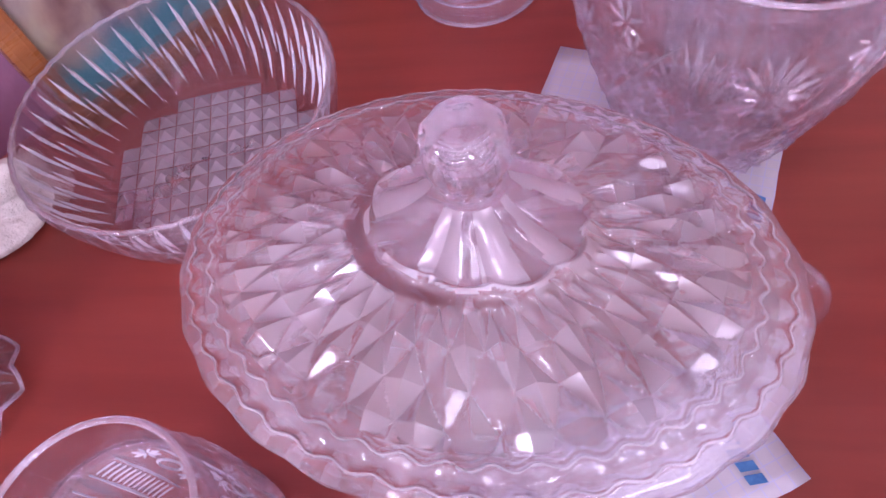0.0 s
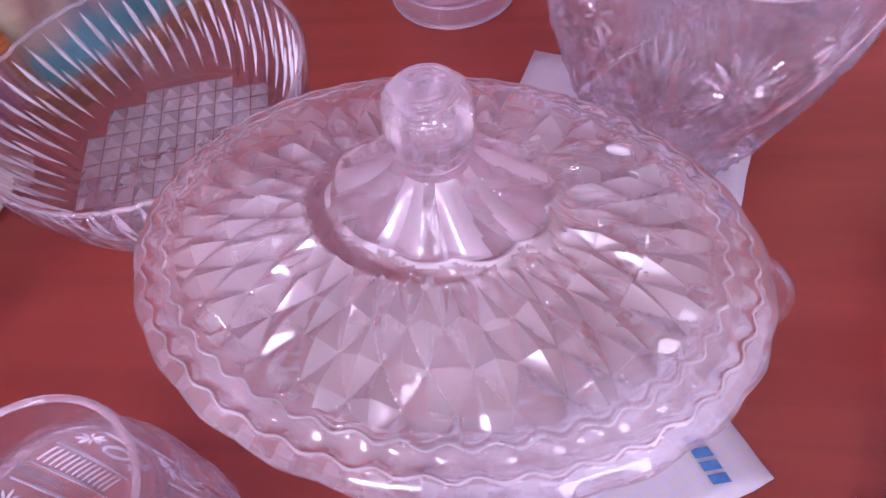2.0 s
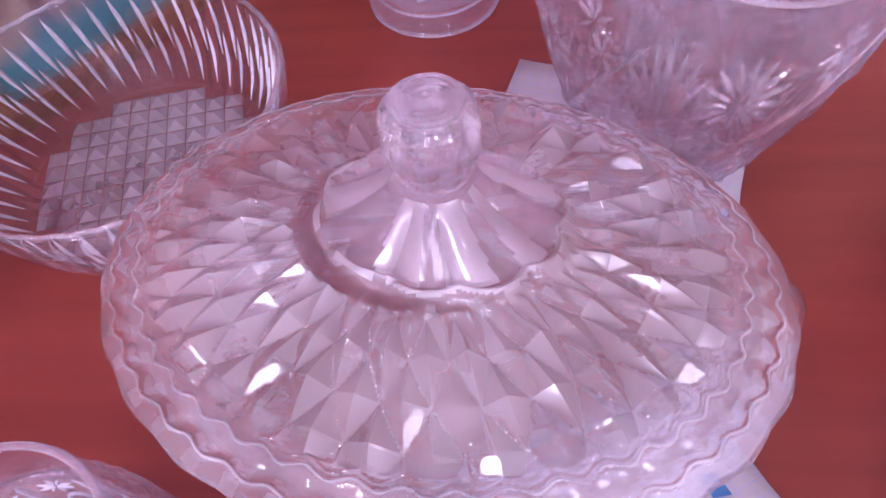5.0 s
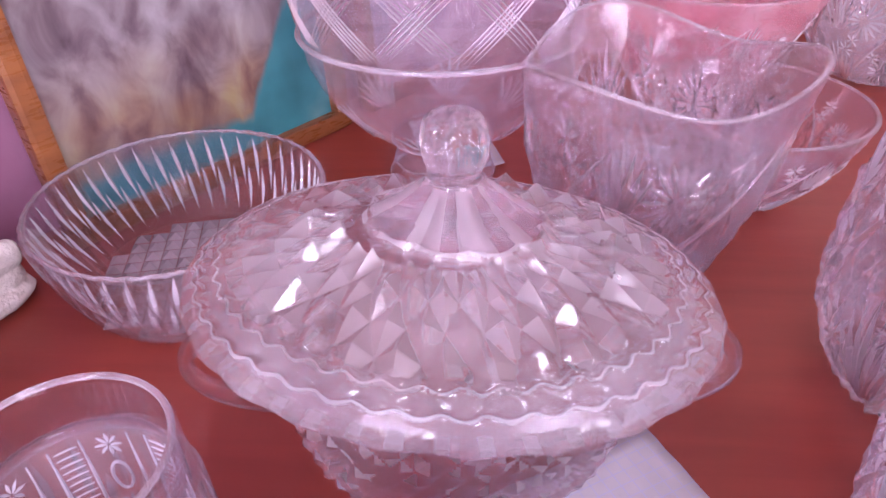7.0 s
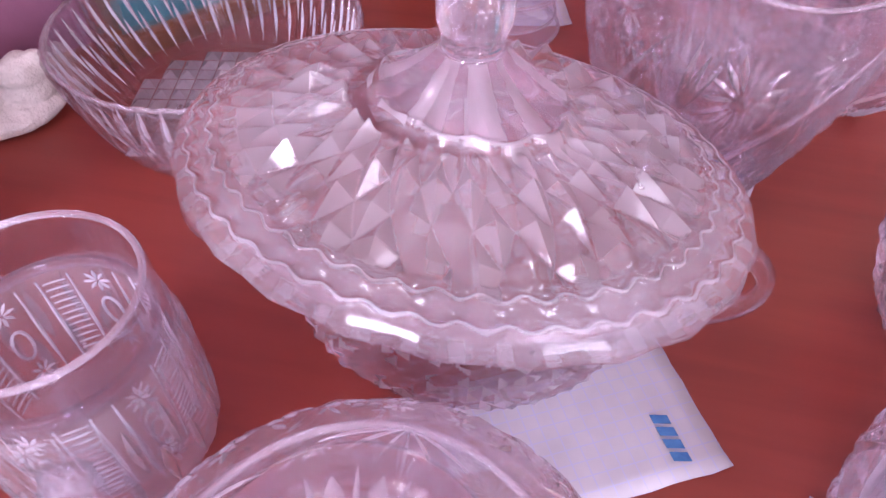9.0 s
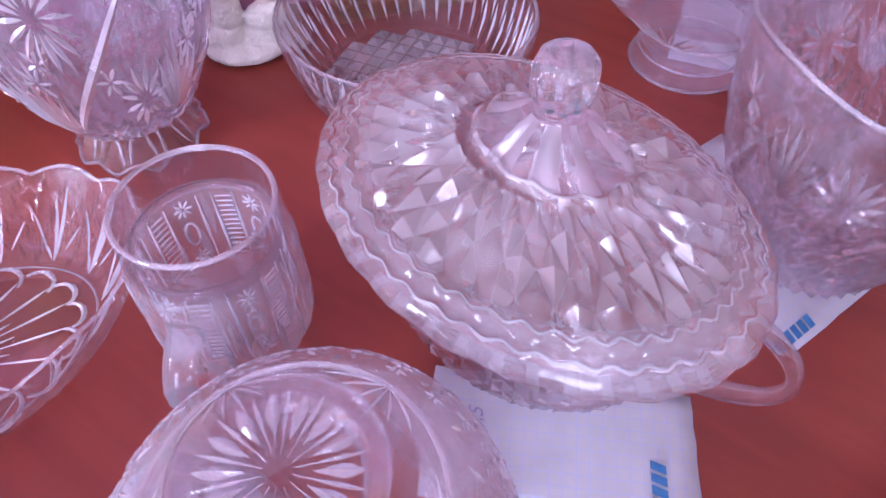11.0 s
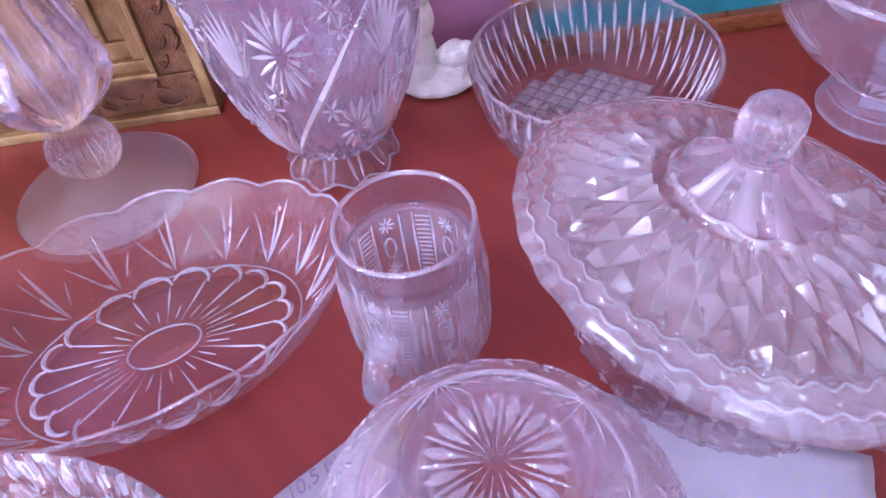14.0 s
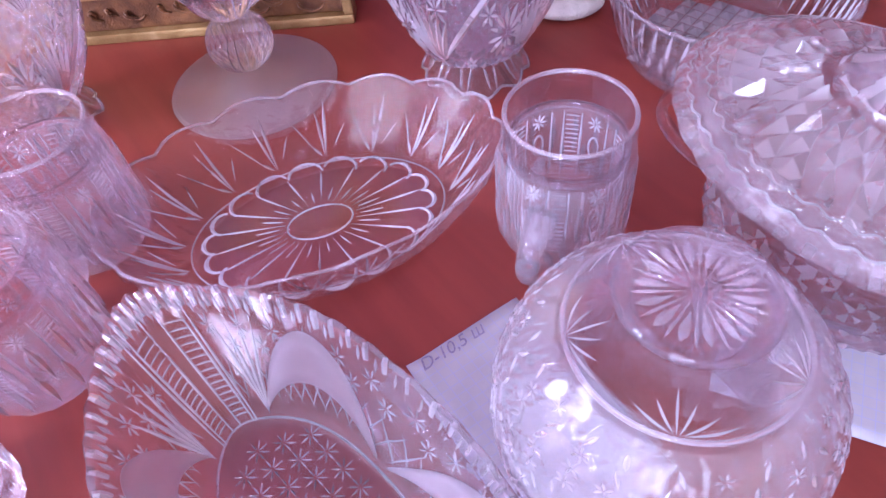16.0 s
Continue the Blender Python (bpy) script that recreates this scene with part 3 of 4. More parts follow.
def ribbed_bowl():
    ob = thing("ribbed_bowl", -0.1315, 0.1885, 0, 10, "round crystal bowl with upright ribs and diamond base", "bowl")
    outer = rounded([(0.0, 0.0025), (0.042, 0.002), (0.0500, 0.003), (0.0545, 0.008), (0.0610, 0.022), (0.0665, 0.039), (0.0690, 0.0515)], 5)
    inner = rounded([(0.0660, 0.0515), (0.0635, 0.038), (0.0580, 0.022), (0.0515, 0.010), (0.047, 0.0065), (0.0, 0.006)], 5)

    def flute(th, r, z, k):
        if k < 0.5 and z > 0.004:
            r += 0.0008 * abs(math.sin(22 * th + 14 * z))
        elif k < 0.5:
            r += 0.0006 * abs(math.sin(22 * th))
        return r, z

    v, f = lathe(resample(outer, 0.003) + [(0.0688, 0.0527), (0.0675, 0.0531), (0.0662, 0.0527)] + resample(inner, 0.003), 220, flute)
    mesh_object("body", v, f, CLEAR, ob)
    sk = Skin([(0.0515, 0.0100), (0.0580, 0.022), (0.0635, 0.038), (0.0660, 0.0515)], 1.0, -1)
    c = Cuts()
    n = 44
    for k in range(n):
        th = 2 * math.pi * k / n
        c.leaf(sk, (th - 0.03, 0.36), (th + 0.03, 0.98), 0.0023, 0.0009, taper=1.2, seg=8)
        c.leaf(sk, (th + 0.04, 0.04), (th + 0.09, 0.60), 0.0021, 0.0009, taper=1.2, seg=8)
    c.done("rib_pattern", ob, CUTGLASS)
    # base of small pyramids, on a grid turned against the ribs
    vv, ff = [], []
    step = 0.0088
    for i in range(-6, 7):
        for j in range(-6, 7):
            x, y = i * step, j * step
            if math.hypot(x, y) > 0.0510:
                continue
            b = len(vv)
            h = step * 0.48 * min(1.0, 0.0525 / (math.hypot(x, y) + 0.006))
            vv += [(x - h, y - h, 0.0062), (x + h, y - h, 0.0062), (x + h, y + h, 0.0062), (x - h, y + h, 0.0062), (x, y, 0.0090)]
            ff += [(b, b + 1, b + 4), (b + 1, b + 2, b + 4), (b + 2, b + 3, b + 4), (b + 3, b, b + 4), (b + 3, b + 2, b + 1, b)]
    d = mesh_object("diamond_base", vv, ff, PALEFACET, ob, "", False)
    d["kind"] = "stuff"
    d.matrix_basis = pose(0, 0, 0, 0, 0, BASE_TURN)
    tv, tf = tube([(0.0675 * math.cos(a), 0.0675 * math.sin(a), 0.0522 + 0.0009 * abs(math.sin(22 * a))) for a in [2 * math.pi * k / 264 for k in range(264)]], 0.0009, 7, True)
    mesh_object("rim", tv, tf, RIMGLASS, ob)
    return ob


ribbed_bowl()

# ---------------- glass mugs ----------------


def glass_mug(name, x, y, rz, label, handle=True, R=0.0290, H=0.078):
    ob = thing(name, x, y, 0, rz, label, "mug", "crystal mugs")
    k = H / 0.078
    outer = rounded([(0.0, 0.003), (0.022, 0.002), (0.0265, 0.003), (0.0295, 0.008 * k), (0.0312, 0.014 * k), (0.0312, 0.03 * k), (0.0309, 0.052 * k), (R + 0.0012, 0.058 * k), (R + 0.0004, 0.066 * k), (R, 0.0765 * k)], 4)
    inner = rounded([(R - 0.0028, 0.0765 * k), (R - 0.003, 0.06 * k), (0.0262, 0.03 * k), (0.0245, 0.013 * k), (0.019, 0.0095 * k), (0.0, 0.009 * k)], 4)

    def panels(th, r, z, q):
        if q < 0.5 and 0.006 * k < z < 0.054 * k:
            r += 0.0007 * abs(math.sin(9 * th)) + 0.0003 * abs(math.sin(18 * th + 180 * z))
        return r, z

    v, f = lathe(resample(outer, 0.002) + [(R - 0.0005, 0.0779 * k), (R - 0.0014, 0.0783 * k), (R - 0.0023, 0.0779 * k)] + resample(inner, 0.003), 144, panels)
    body = mesh_object("body", v, f, MUGGLASS, ob)
    body.data.materials.append(SHEER)
    for p in body.data.polygons:
        p.material_index = 1 if p.center.z > 0.060 * k else 0
    tv, tf = tube([((R - 0.0014) * math.cos(a), (R - 0.0014) * math.sin(a), 0.0778 * k) for a in [2 * math.pi * q / 80 for q in range(80)]], 0.0010, 8, True)
    mesh_object("rim", tv, tf, RIMGLASS, ob)
    tv, tf = tube([((R - 0.0030) * math.cos(a), (R - 0.0030) * math.sin(a), 0.0605 * k) for a in [2 * math.pi * q / 80 for q in range(80)]], 0.0013, 8, True, flat=1.8)
    mesh_object("lip_ring", tv, tf, CLEAR, ob)
    sk = Skin([(0.0252, 0.014 * k), (0.0264, 0.033 * k), (R - 0.003, 0.057 * k)], 1.0, -1)
    c = Cuts()
    for q in range(6):
        th = math.pi / 3 * q + 0.21
        for r in range(13):
            vv = 0.12 + 0.80 * r / 12
            c.leaf(sk, (th - 0.12, vv), (th + 0.12, vv), 0.0007, 0.0004, seg=3, blunt=0.5)
        for s in (-0.16, 0.16, 0.38):
            c.leaf(sk, (th + s, 0.05), (th + s, 0.97), 0.0013, 0.0005, blunt=0.5)
        t2 = th + 0.62
        c.ring(sk, (t2, 0.52), 0.10, 0.15, 0.0012, 0.0006, 14)
        for vv, n in ((0.86, 8), (0.2, 8)):
            c.star(sk, (t2, vv), n, 0.15, 0.12, 0.0012)
    c.done("panel_pattern", ob, CUTGLASS)
    sk2 = Skin([(R + 0.0022, 0.012 * k), (R + 0.0024, 0.052 * k)])
    c = Cuts()
    for q in range(18):
        th = math.pi / 9 * q
        c.leaf(sk2, (th, 0.0), (th, 0.55), 0.0035, 0.0009)
        c.leaf(sk2, (th + 0.17, 0.35), (th + 0.17, 1.0), 0.003, 0.0008)
    c.done("outer_pattern", ob, SOFTCUT)
    if handle:
        pts = [(0.028 + 0.0185 * math.sin(math.pi * t) ** 0.7, 0, (0.044 - 0.036 * t) * k) for t in [i / 14 for i in range(15)]]
        tv, tf = tube(pts, lambda s: 0.0066 - 0.001 * math.sin(math.pi * s), 10, flat=1.0)
        mesh_object("handle", tv, tf, MUGGLASS, ob)
    return ob


glass_mug("glass_mug", -0.0875, 0.0199, -62, "small cut crystal mug with handle on the bare table")
glass_mug("glass_mug", -0.240, -0.172, 150, "cut crystal mug beside the oval petal dish", R=0.0300)
glass_mug("glass_mug", -0.178, -0.214, 140, "cut crystal mug near the pointed boat dish", R=0.0300)

# ---------------- upturned bowl ----------------


def upturned_bowl():
    ob = thing("upturned_bowl", 0.0155, -0.032, 0.0, 0, "footed crystal bowl standing upside down on a note", "bowl")
    outer = rounded([(0.050, 0.002), (0.054, 0.014), (0.0575, 0.032), (0.0578, 0.048), (0.0545, 0.064), (0.0470, 0.078), (0.0365, 0.0885)], 5) + rounded([(0.0355, 0.0895), (0.0300, 0.0915), (0.0215, 0.0945), (0.0168, 0.098), (0.0188, 0.1025), (0.0228, 0.1058), (0.0236, 0.1078), (0.0226, 0.1096)], 4)
    inner = rounded([(0.047, 0.002), (0.051, 0.014), (0.0543, 0.032), (0.0545, 0.048), (0.0510, 0.0625), (0.0435, 0.0755), (0.033, 0.085), (0.02, 0.0885), (0.0, 0.0895)], 5)
    top = [(0.0185, 0.1086), (0.0, 0.1082)]
    prof = list(reversed(inner)) + [(0.0485, 0.0008)] + outer + top

    def cut(th, r, z, k):
        if 0.50 < k < 0.80 and z < 0.086:
            r += 0.0009 * min(abs(math.sin(15 * th + 130 * z)), abs(math.sin(15 * th - 130 * z))) + uneven(th, z, 0.0003) - 0.0004
        return r, z

    v, f = lathe(resample(prof, 0.003), 160, cut)
    body = mesh_object("body", v, f, BELLYGLASS, ob, "", False)
    body.data.materials.append(CLEAR)
    for p in body.data.polygons:
        p.material_index = 1 if p.center.z > 0.0865 else 0
    sk = Skin(outer[:31])
    c = Cuts()
    rng = random.Random(21)
    for row in range(9):
        v0 = 0.40 + 0.062 * row
        m = 30 - 2 * max(0, row - 4)
        for k in range(m):
            th = 2 * math.pi * (k + 0.5 * (row % 2)) / m + rng.uniform(-0.03, 0.03)
            if rng.random() < 0.45:
                c.star(sk, (th, v0), 6, 0.075, 0.030, 0.0009, 0.0003, start=rng.uniform(0, 1))
            else:
                d = rng.uniform(-0.05, 0.05)
                c.leaf(sk, (th - d, v0 - 0.028), (th + d, v0 + 0.028), rng.uniform(0.0012, 0.0024), 0.0003, seg=3)
    for k in range(5):
        th = 2 * math.pi * k / 5
        c.star(sk, (th, 0.24), 20, 0.32, 0.20, 0.0014, 0.0009)
        for q in range(14):
            c.star(sk, (th + 0.09 * q, 0.06 + 0.40 * ((q * 5) % 7) / 7), 7, 0.075, 0.06, 0.0011, 0.0008)
        for q in range(5):
            c.leaf(sk, (th + 0.62, 0.08), (th + 0.42 + 0.1 * q, 0.46), 0.0030, 0.0007, seg=4)
    c.done("belly_pattern", body, FANCUT)
    c = Cuts()
    c.ring(Skin([(0.034, 0.0895), (0.036, 0.0897)], 1, -1), (0, 0.5), 0, 0, 0.001)
    sh = Skin([(0.0350, 0.0898), (0.0300, 0.0917), (0.0215, 0.0948)], 1.0, -1)
    for k in range(5):
        th = 2 * math.pi * k / 5 + 0.35
        for s, l in ((-0.42, 0.30), (-0.24, 0.58), (-0.05, 0.92), (0.16, 0.66), (0.36, 0.40), (0.50, 0.16)):
            c.leaf(sh, (th + 0.10 * s, 0.02), (th + s, l), 0.0008, 0.0004)
    c.done("leaf_pattern", body, FANCUT)
    c = Cuts()
    pl = Plane(0.1088)
    for k in range(14):
        an = 2 * math.pi * k / 14
        c.leaf(pl, (0.0035 * math.cos(an), 0.0035 * math.sin(an)), (0.0186 * math.cos(an), 0.0186 * math.sin(an)), 0.0012, 0.0005, taper=1.8, blunt=0.2)
        an += math.pi / 14
        c.leaf(pl, (0.0070 * math.cos(an), 0.0070 * math.sin(an)), (0.0180 * math.cos(an), 0.0180 * math.sin(an)), 0.0034, 0.0010, taper=1.4, seg=4)
    c.done("foot_star", body, LIDGLASS)["kind"] = "stuff"
    tv, tf = tube([(0.0357 * math.cos(a), 0.0357 * math.sin(a), 0.0892) for a in [2 * math.pi * k / 72 for k in range(72)]], 0.0009, 8, True)
    mesh_object("shoulder_ring", tv, tf, RIMGLASS, body)
    return ob


upturned_bowl()

# ---------------- oval petal dish ----------------


def oval_dish():
    ob = thing("oval_dish", -0.168, -0.074, 0, 73, "shallow oval crystal dish with looped petal floor", "dish")
    A, O = 0.099, 0.063 / 0.099
    outer = rounded([(0.0, 0.002), (0.055, 0.0015), (0.068, 0.003), (0.078, 0.010), (0.088, 0.024), (A, 0.0415)], 5)
    inner = rounded([(A - 0.0035, 0.0425), (0.0835, 0.024), (0.0745, 0.0125), (0.0685, 0.0068), (0.05, 0.0055), (0.0, 0.0053)], 5)

    def lobes(th, r, z, k):
        w = min(1, max(0, (z - 0.012) / 0.03))
        r *= 1 + 0.026 * w * abs(math.sin(8 * th))
        z += 0.0036 * w * (abs(math.sin(8 * th)) - 0.5)
        if k > 0.52:
            r += uneven(th, z, 0.00022) * w
        if k < 0.48 and z > 0.004:
            r += 0.0016 * abs(math.sin(24 * th + 120 * z)) + uneven(th, z, 0.0003)
        return r, z

    v, f = lathe(resample(outer, 0.003) + [(A - 0.001, 0.0430), (A - 0.0025, 0.0433)] + resample(inner, 0.003), 224, lobes, O)
    body = mesh_object("body", v, f, SHEER, ob, "", False)
    ring = []
    for q in range(224):
        th = 2 * math.pi * q / 224
        rr, zz = lobes(th, A - 0.0017, 0.0431, 1.0)
        ring.append((rr * math.cos(th), rr * math.sin(th) * O, zz))
    tv, tf = tube(ring, 0.0008, 7, True)
    mesh_object("rim", tv, tf, RIMGLASS, body)
    c = Cuts()
    pl = Plane(0.0060)
    n = 18
    c.ring(pl, (0, 0), 0.0175, 0.0175 * 0.62, 0.0011, 0.0006, 36)
    for k in range(n):
        a0, a1 = 2 * math.pi * k / n, 2 * math.pi * (k + 1) / n
        am = (a0 + a1) / 2
        ro, ri = 0.060, 0.0195
        pt = lambda r, a: (r * math.cos(a), r * math.sin(a) * 0.66)
        c.leaf(pl, pt(ri, a0), pt(ro * 0.93, a0 + 0.02), 0.0013, 0.0006, taper=2.0)
        c.leaf(pl, pt(ri + 0.002, am), pt(0.034, am), 0.0009, 0.0005)
        # looped tip of each petal
        mx, my = pt(ro * 0.93, am)
        half = math.hypot(*(Vector(pt(ro * 0.93, a0)) - Vector(pt(ro * 0.93, a1)))) / 2
        dirx, diry = Vector((math.cos(am), math.sin(am) * 0.66)).normalized()
        px, py = -diry, dirx
        last = None
        for h in range(9):
            t = math.pi * h / 8
            q = (mx + dirx * half * 0.9 * math.sin(t) + px * half * math.cos(t), my + diry * half * 0.9 * math.sin(t) + py * half * math.cos(t))
            if last:
                c.leaf(pl, last, (q[0] + (q[0] - last[0]) * 0.1, q[1] + (q[1] - last[1]) * 0.1), 0.0014 + 0.0015 * math.sin(t) * (1 if h > 3 else 0.6), 0.0008, seg=2, blunt=0.75)
            last = q
    c.done("petal_floor", body, CUTGLASS)
    c = Cuts()
    c.ring(pl, (0, 0), 0.0675, 0.0675 * O, 0.0010, 0.0004, 60)
    sk = Skin([(0.0690, 0.0075), (0.0745, 0.0128), (0.0835, 0.0242), (A - 0.0035, 0.0425)], O, -1)
    for k in range(16):
        th = 2 * math.pi * (k + 0.5) / 16
        for s, top, w in ((-0.035, 0.88, 0.0020), (0.030, 0.74, 0.0017)):
            c.leaf(sk, (th + s * 0.1, 0.03), (th + s, top), w, 0.0008)
        c.leaf(sk, (th + 0.07, 0.14), (th + 0.20, 0.66), 0.0010, 0.0005)
        c.leaf(sk, (th - 0.07, 0.16), (th - 0.16, 0.48), 0.0010, 0.0005)
        c.leaf(sk, (th + 0.02, 0.05), (th + 0.09, 0.22), 0.0018, 0.0006)
    c.done("side_pattern", body, FANCUT)
    return ob


oval_dish()

# ---------------- pointed boat dish ----------------


def boat_dish():
    ob = thing("boat_dish", -0.034, -0.150, 0, 9, "pointed boat-shaped cut crystal dish with saw-tooth rim", "dish")
    L, W, H = 0.108, 0.055, 0.045
    n = 240

    def outline(t, s):
        """Almond outline: angle t, share s of the way from the middle to the rim."""
        x = math.copysign(abs(math.cos(t)) ** 0.85, math.cos(t))
        return Vector((s * L * x, s * W * math.sin(t) * (1 - 0.25 * abs(math.cos(t)) ** 4), 0))

    verts, faces = [], []
    rows = [(0.0, 0.002), (0.5, 0.002), (0.62, 0.004), (0.74, 0.015), (0.88, 0.030), (1.0, H), (0.985, H + 0.001), (0.955, H), (0.85, 0.031), (0.70, 0.016), (0.58, 0.0075), (0.5, 0.0055), (0.0, 0.005)]
    rows = resample([(s * 0.1, z) for s, z in rows], 0.004)
    for k, (s, z) in enumerate(rows):
        s *= 10
        for i in range(n):
            t = 2 * math.pi * i / n
            p = outline(t, s)
            tip = abs(math.cos(t)) ** 6
            zz = z * (1 + 0.22 * tip) if z > 0.006 else z
            if s > 0.9:
                zz += 0.0022 * (abs(((i % 6) / 3.0) - 1) - 0.5)
            verts.append((p.x, p.y, zz))
    for k in range(len(rows) - 1):
        for i in range(n):
            j = (i + 1) % n
            faces.append((k * n + i, k * n + j, (k + 1) * n + j, (k + 1) * n + i))
    body = mesh_object("body", verts, faces, GLASS, ob, "", False)

    class Hull:
        def at(self, t, s, lift=0.0):
            z = float(np.interp(s, [0.5, 0.58, 0.70, 0.85, 0.955], [0.0058, 0.0079, 0.0164, 0.0314, 0.0453]))
            p = outline(t, s - lift * 6)
            return Vector((p.x, p.y, z * (1 + 0.22 * abs(math.cos(t)) ** 6) + lift * 0.7))

    hull = Hull()
    c = Cuts()
    # ladder bands running to the points, fans and small round stars between
    for side in (0, math.pi):
        for s in (-1, 1):
            for k in range(16):
                u = 0.10 + 0.80 * k / 15
                c.leaf(hull, (side + s * 0.10, 0.52 + 0.40 * u), (side + s * 0.30, 0.52 + 0.40 * u), 0.0009, 0.0005, seg=3, blunt=0.5)
            for a in (0.09, 0.31, 0.36):
                c.leaf(hull, (side + s * a, 0.52), (side + s * a * 0.9, 0.95), 0.0012, 0.0006, blunt=0.6)
            for a in (0.46, 0.55, 0.64, 0.73):
                c.leaf(hull, (side + s * 0.55, 0.54), (side + s * a, 0.88), 0.0018, 0.0007)
    c.done("hull_pattern", body, CUTGLASS)["kind"] = "stuff"
    c = Cuts()
    rng = random.Random(17)
    for k in range(64):
        t = 2 * math.pi * (k + 0.5) / 64
        if abs(math.cos(t)) < 0.92:
            c.star(hull, (t + rng.uniform(-0.01, 0.01), 0.86 if k % 2 else 0.80), 7, 0.05, 0.042, 0.0010, 0.0006, start=rng.uniform(0, 1))
            c.leaf(hull, (t, 0.60), (t + 0.13, 0.77), 0.0008, 0.0004, seg=4)
            c.leaf(hull, (t + 0.13, 0.60), (t, 0.77), 0.0008, 0.0004, seg=4)
    c.done("star_band", body, FANCUT)["kind"] = "stuff"
    c = Cuts()
    for k in range(72):
        t = 2 * math.pi * k / 72
        c.leaf(hull, (t, 0.915), (t + 0.010, 0.985), 0.0022 + 0.0005 * (k % 3), 0.0009, seg=2, blunt=0.8)
        c.leaf(hull, (t + 0.04, 0.895), (t + 0.042, 0.945), 0.0018, 0.0008, seg=2)
    c.done("rim_teeth", body, FANCUT)["kind"] = "stuff"
    c = Cuts()
    pl = Plane(0.0061)
    for i in range(-5, 6):
        for j in range(-2, 3):
            x, y = 0.0105 * i + (0.005 if j % 2 else 0), 0.0098 * j
            if (x / (L * 0.50)) ** 2 + (y / (W * 0.48)) ** 2 < 0.9:
                c.star(pl, (x, y), 8, 0.0052, 0.0050, 0.0008, 0.0006)
    for k in range(48):
        a, b = outline(2 * math.pi * k / 48, 0.53), outline(2 * math.pi * (k + 1.1) / 48, 0.53)
        c.leaf(pl, (a.x, a.y), (b.x, b.y), 0.0013, 0.0006, seg=2, blunt=0.7)
    c.done("star_floor", body, FANCUT)
    for t0 in (1.06, math.pi - 1.06, math.pi + 1.06, -1.06):
        bv, bf = [], []
        m = 24
        for k in range(m + 1):
            q = k / m
            t = t0 - 0.48 + 0.96 * q
            arch = math.sin(math.pi * q)
            for h in range(4):
                bv.append(hull.at(t, 0.575 + 0.13 * arch + (0.17 * arch + 0.012) * h / 3, 0.0007))
        for k in range(m):
            for h in range(3):
                i = k * 4 + h
                bf.append((i, i + 1, i + 5, i + 4))
        o = mesh_object("frosted_arch", bv, bf, FROST, body, "matt frosted arched band")
        o.modifiers.new("thick", "SOLIDIFY").thickness = 0.0005
    return ob


boat_dish()

# ---------------- cut crystal vases and bowls ----------------


def fan_cuts(sk, n, v0, v1, off=0.0, big=1.0):
    """Pinwheel stars, fans of broad leaves and long slanting cuts, ground round a body."""
    c = Cuts()
    vm = (v0 + v1) / 2
    for k in range(n):
        th = 2 * math.pi * k / n + off
        half = math.pi / n
        c.leaf(sk, (th - 0.9 * half, v0 + 0.10), (th + 0.9 * half, v1 - 0.08), 0.0044 * big, 0.0013, seg=12, taper=0.8)
        c.star(sk, (th - 0.35 * half, vm + 0.17), 16, 0.25 * big, 0.16 * big, 0.0030 * big, 0.0010, inner=0.2)
        c.star(sk, (th + 0.45 * half, vm - 0.15), 12, 0.22 * big, 0.14 * big, 0.0030 * big, 0.0010, start=0.2, inner=0.25)
        for q in range(7):
            d = q - 3
            c.leaf(sk, (th + half + 0.02 * d, v0 + 0.10), (th + half + 0.085 * d * big, vm + 0.05 - 0.035 * abs(d)), 0.0040 * big, 0.0013, seg=6, taper=0.7)
            c.leaf(sk, (th + half + 0.015 * d, vm + 0.10), (th + half + 0.075 * d * big, v1 - 0.05 - 0.03 * abs(d)), 0.0032 * big, 0.0011, seg=6, taper=0.7)
        for q in range(5):
            c.leaf(sk, (th + 2 * half * q / 5, v0 - 0.13), (th + 2 * half * (q + 0.3) / 5, v0 + 0.09), 0.0050 * big, 0.0014)
        for q in range(6):
            c.star(sk, (th + half * (-0.9 + 0.33 * q), v0 + 0.08 + 0.8 * (v1 - v0) * ((q * 3 + 1) % 7) / 7), 6, 0.10 * big, 0.06 * big, 0.0020 * big, 0.0008, start=0.3 * q)
        c.star(sk, (th - 0.75 * half, vm - 0.02), 8, 0.12 * big, 0.08 * big, 0.0016 * big, 0.0008)
        c.star(sk, (th + 0.35 * half, v1 - 0.10), 8, 0.12 * big, 0.08 * big, 0.0018 * big, 0.0008, start=0.4)
    return c


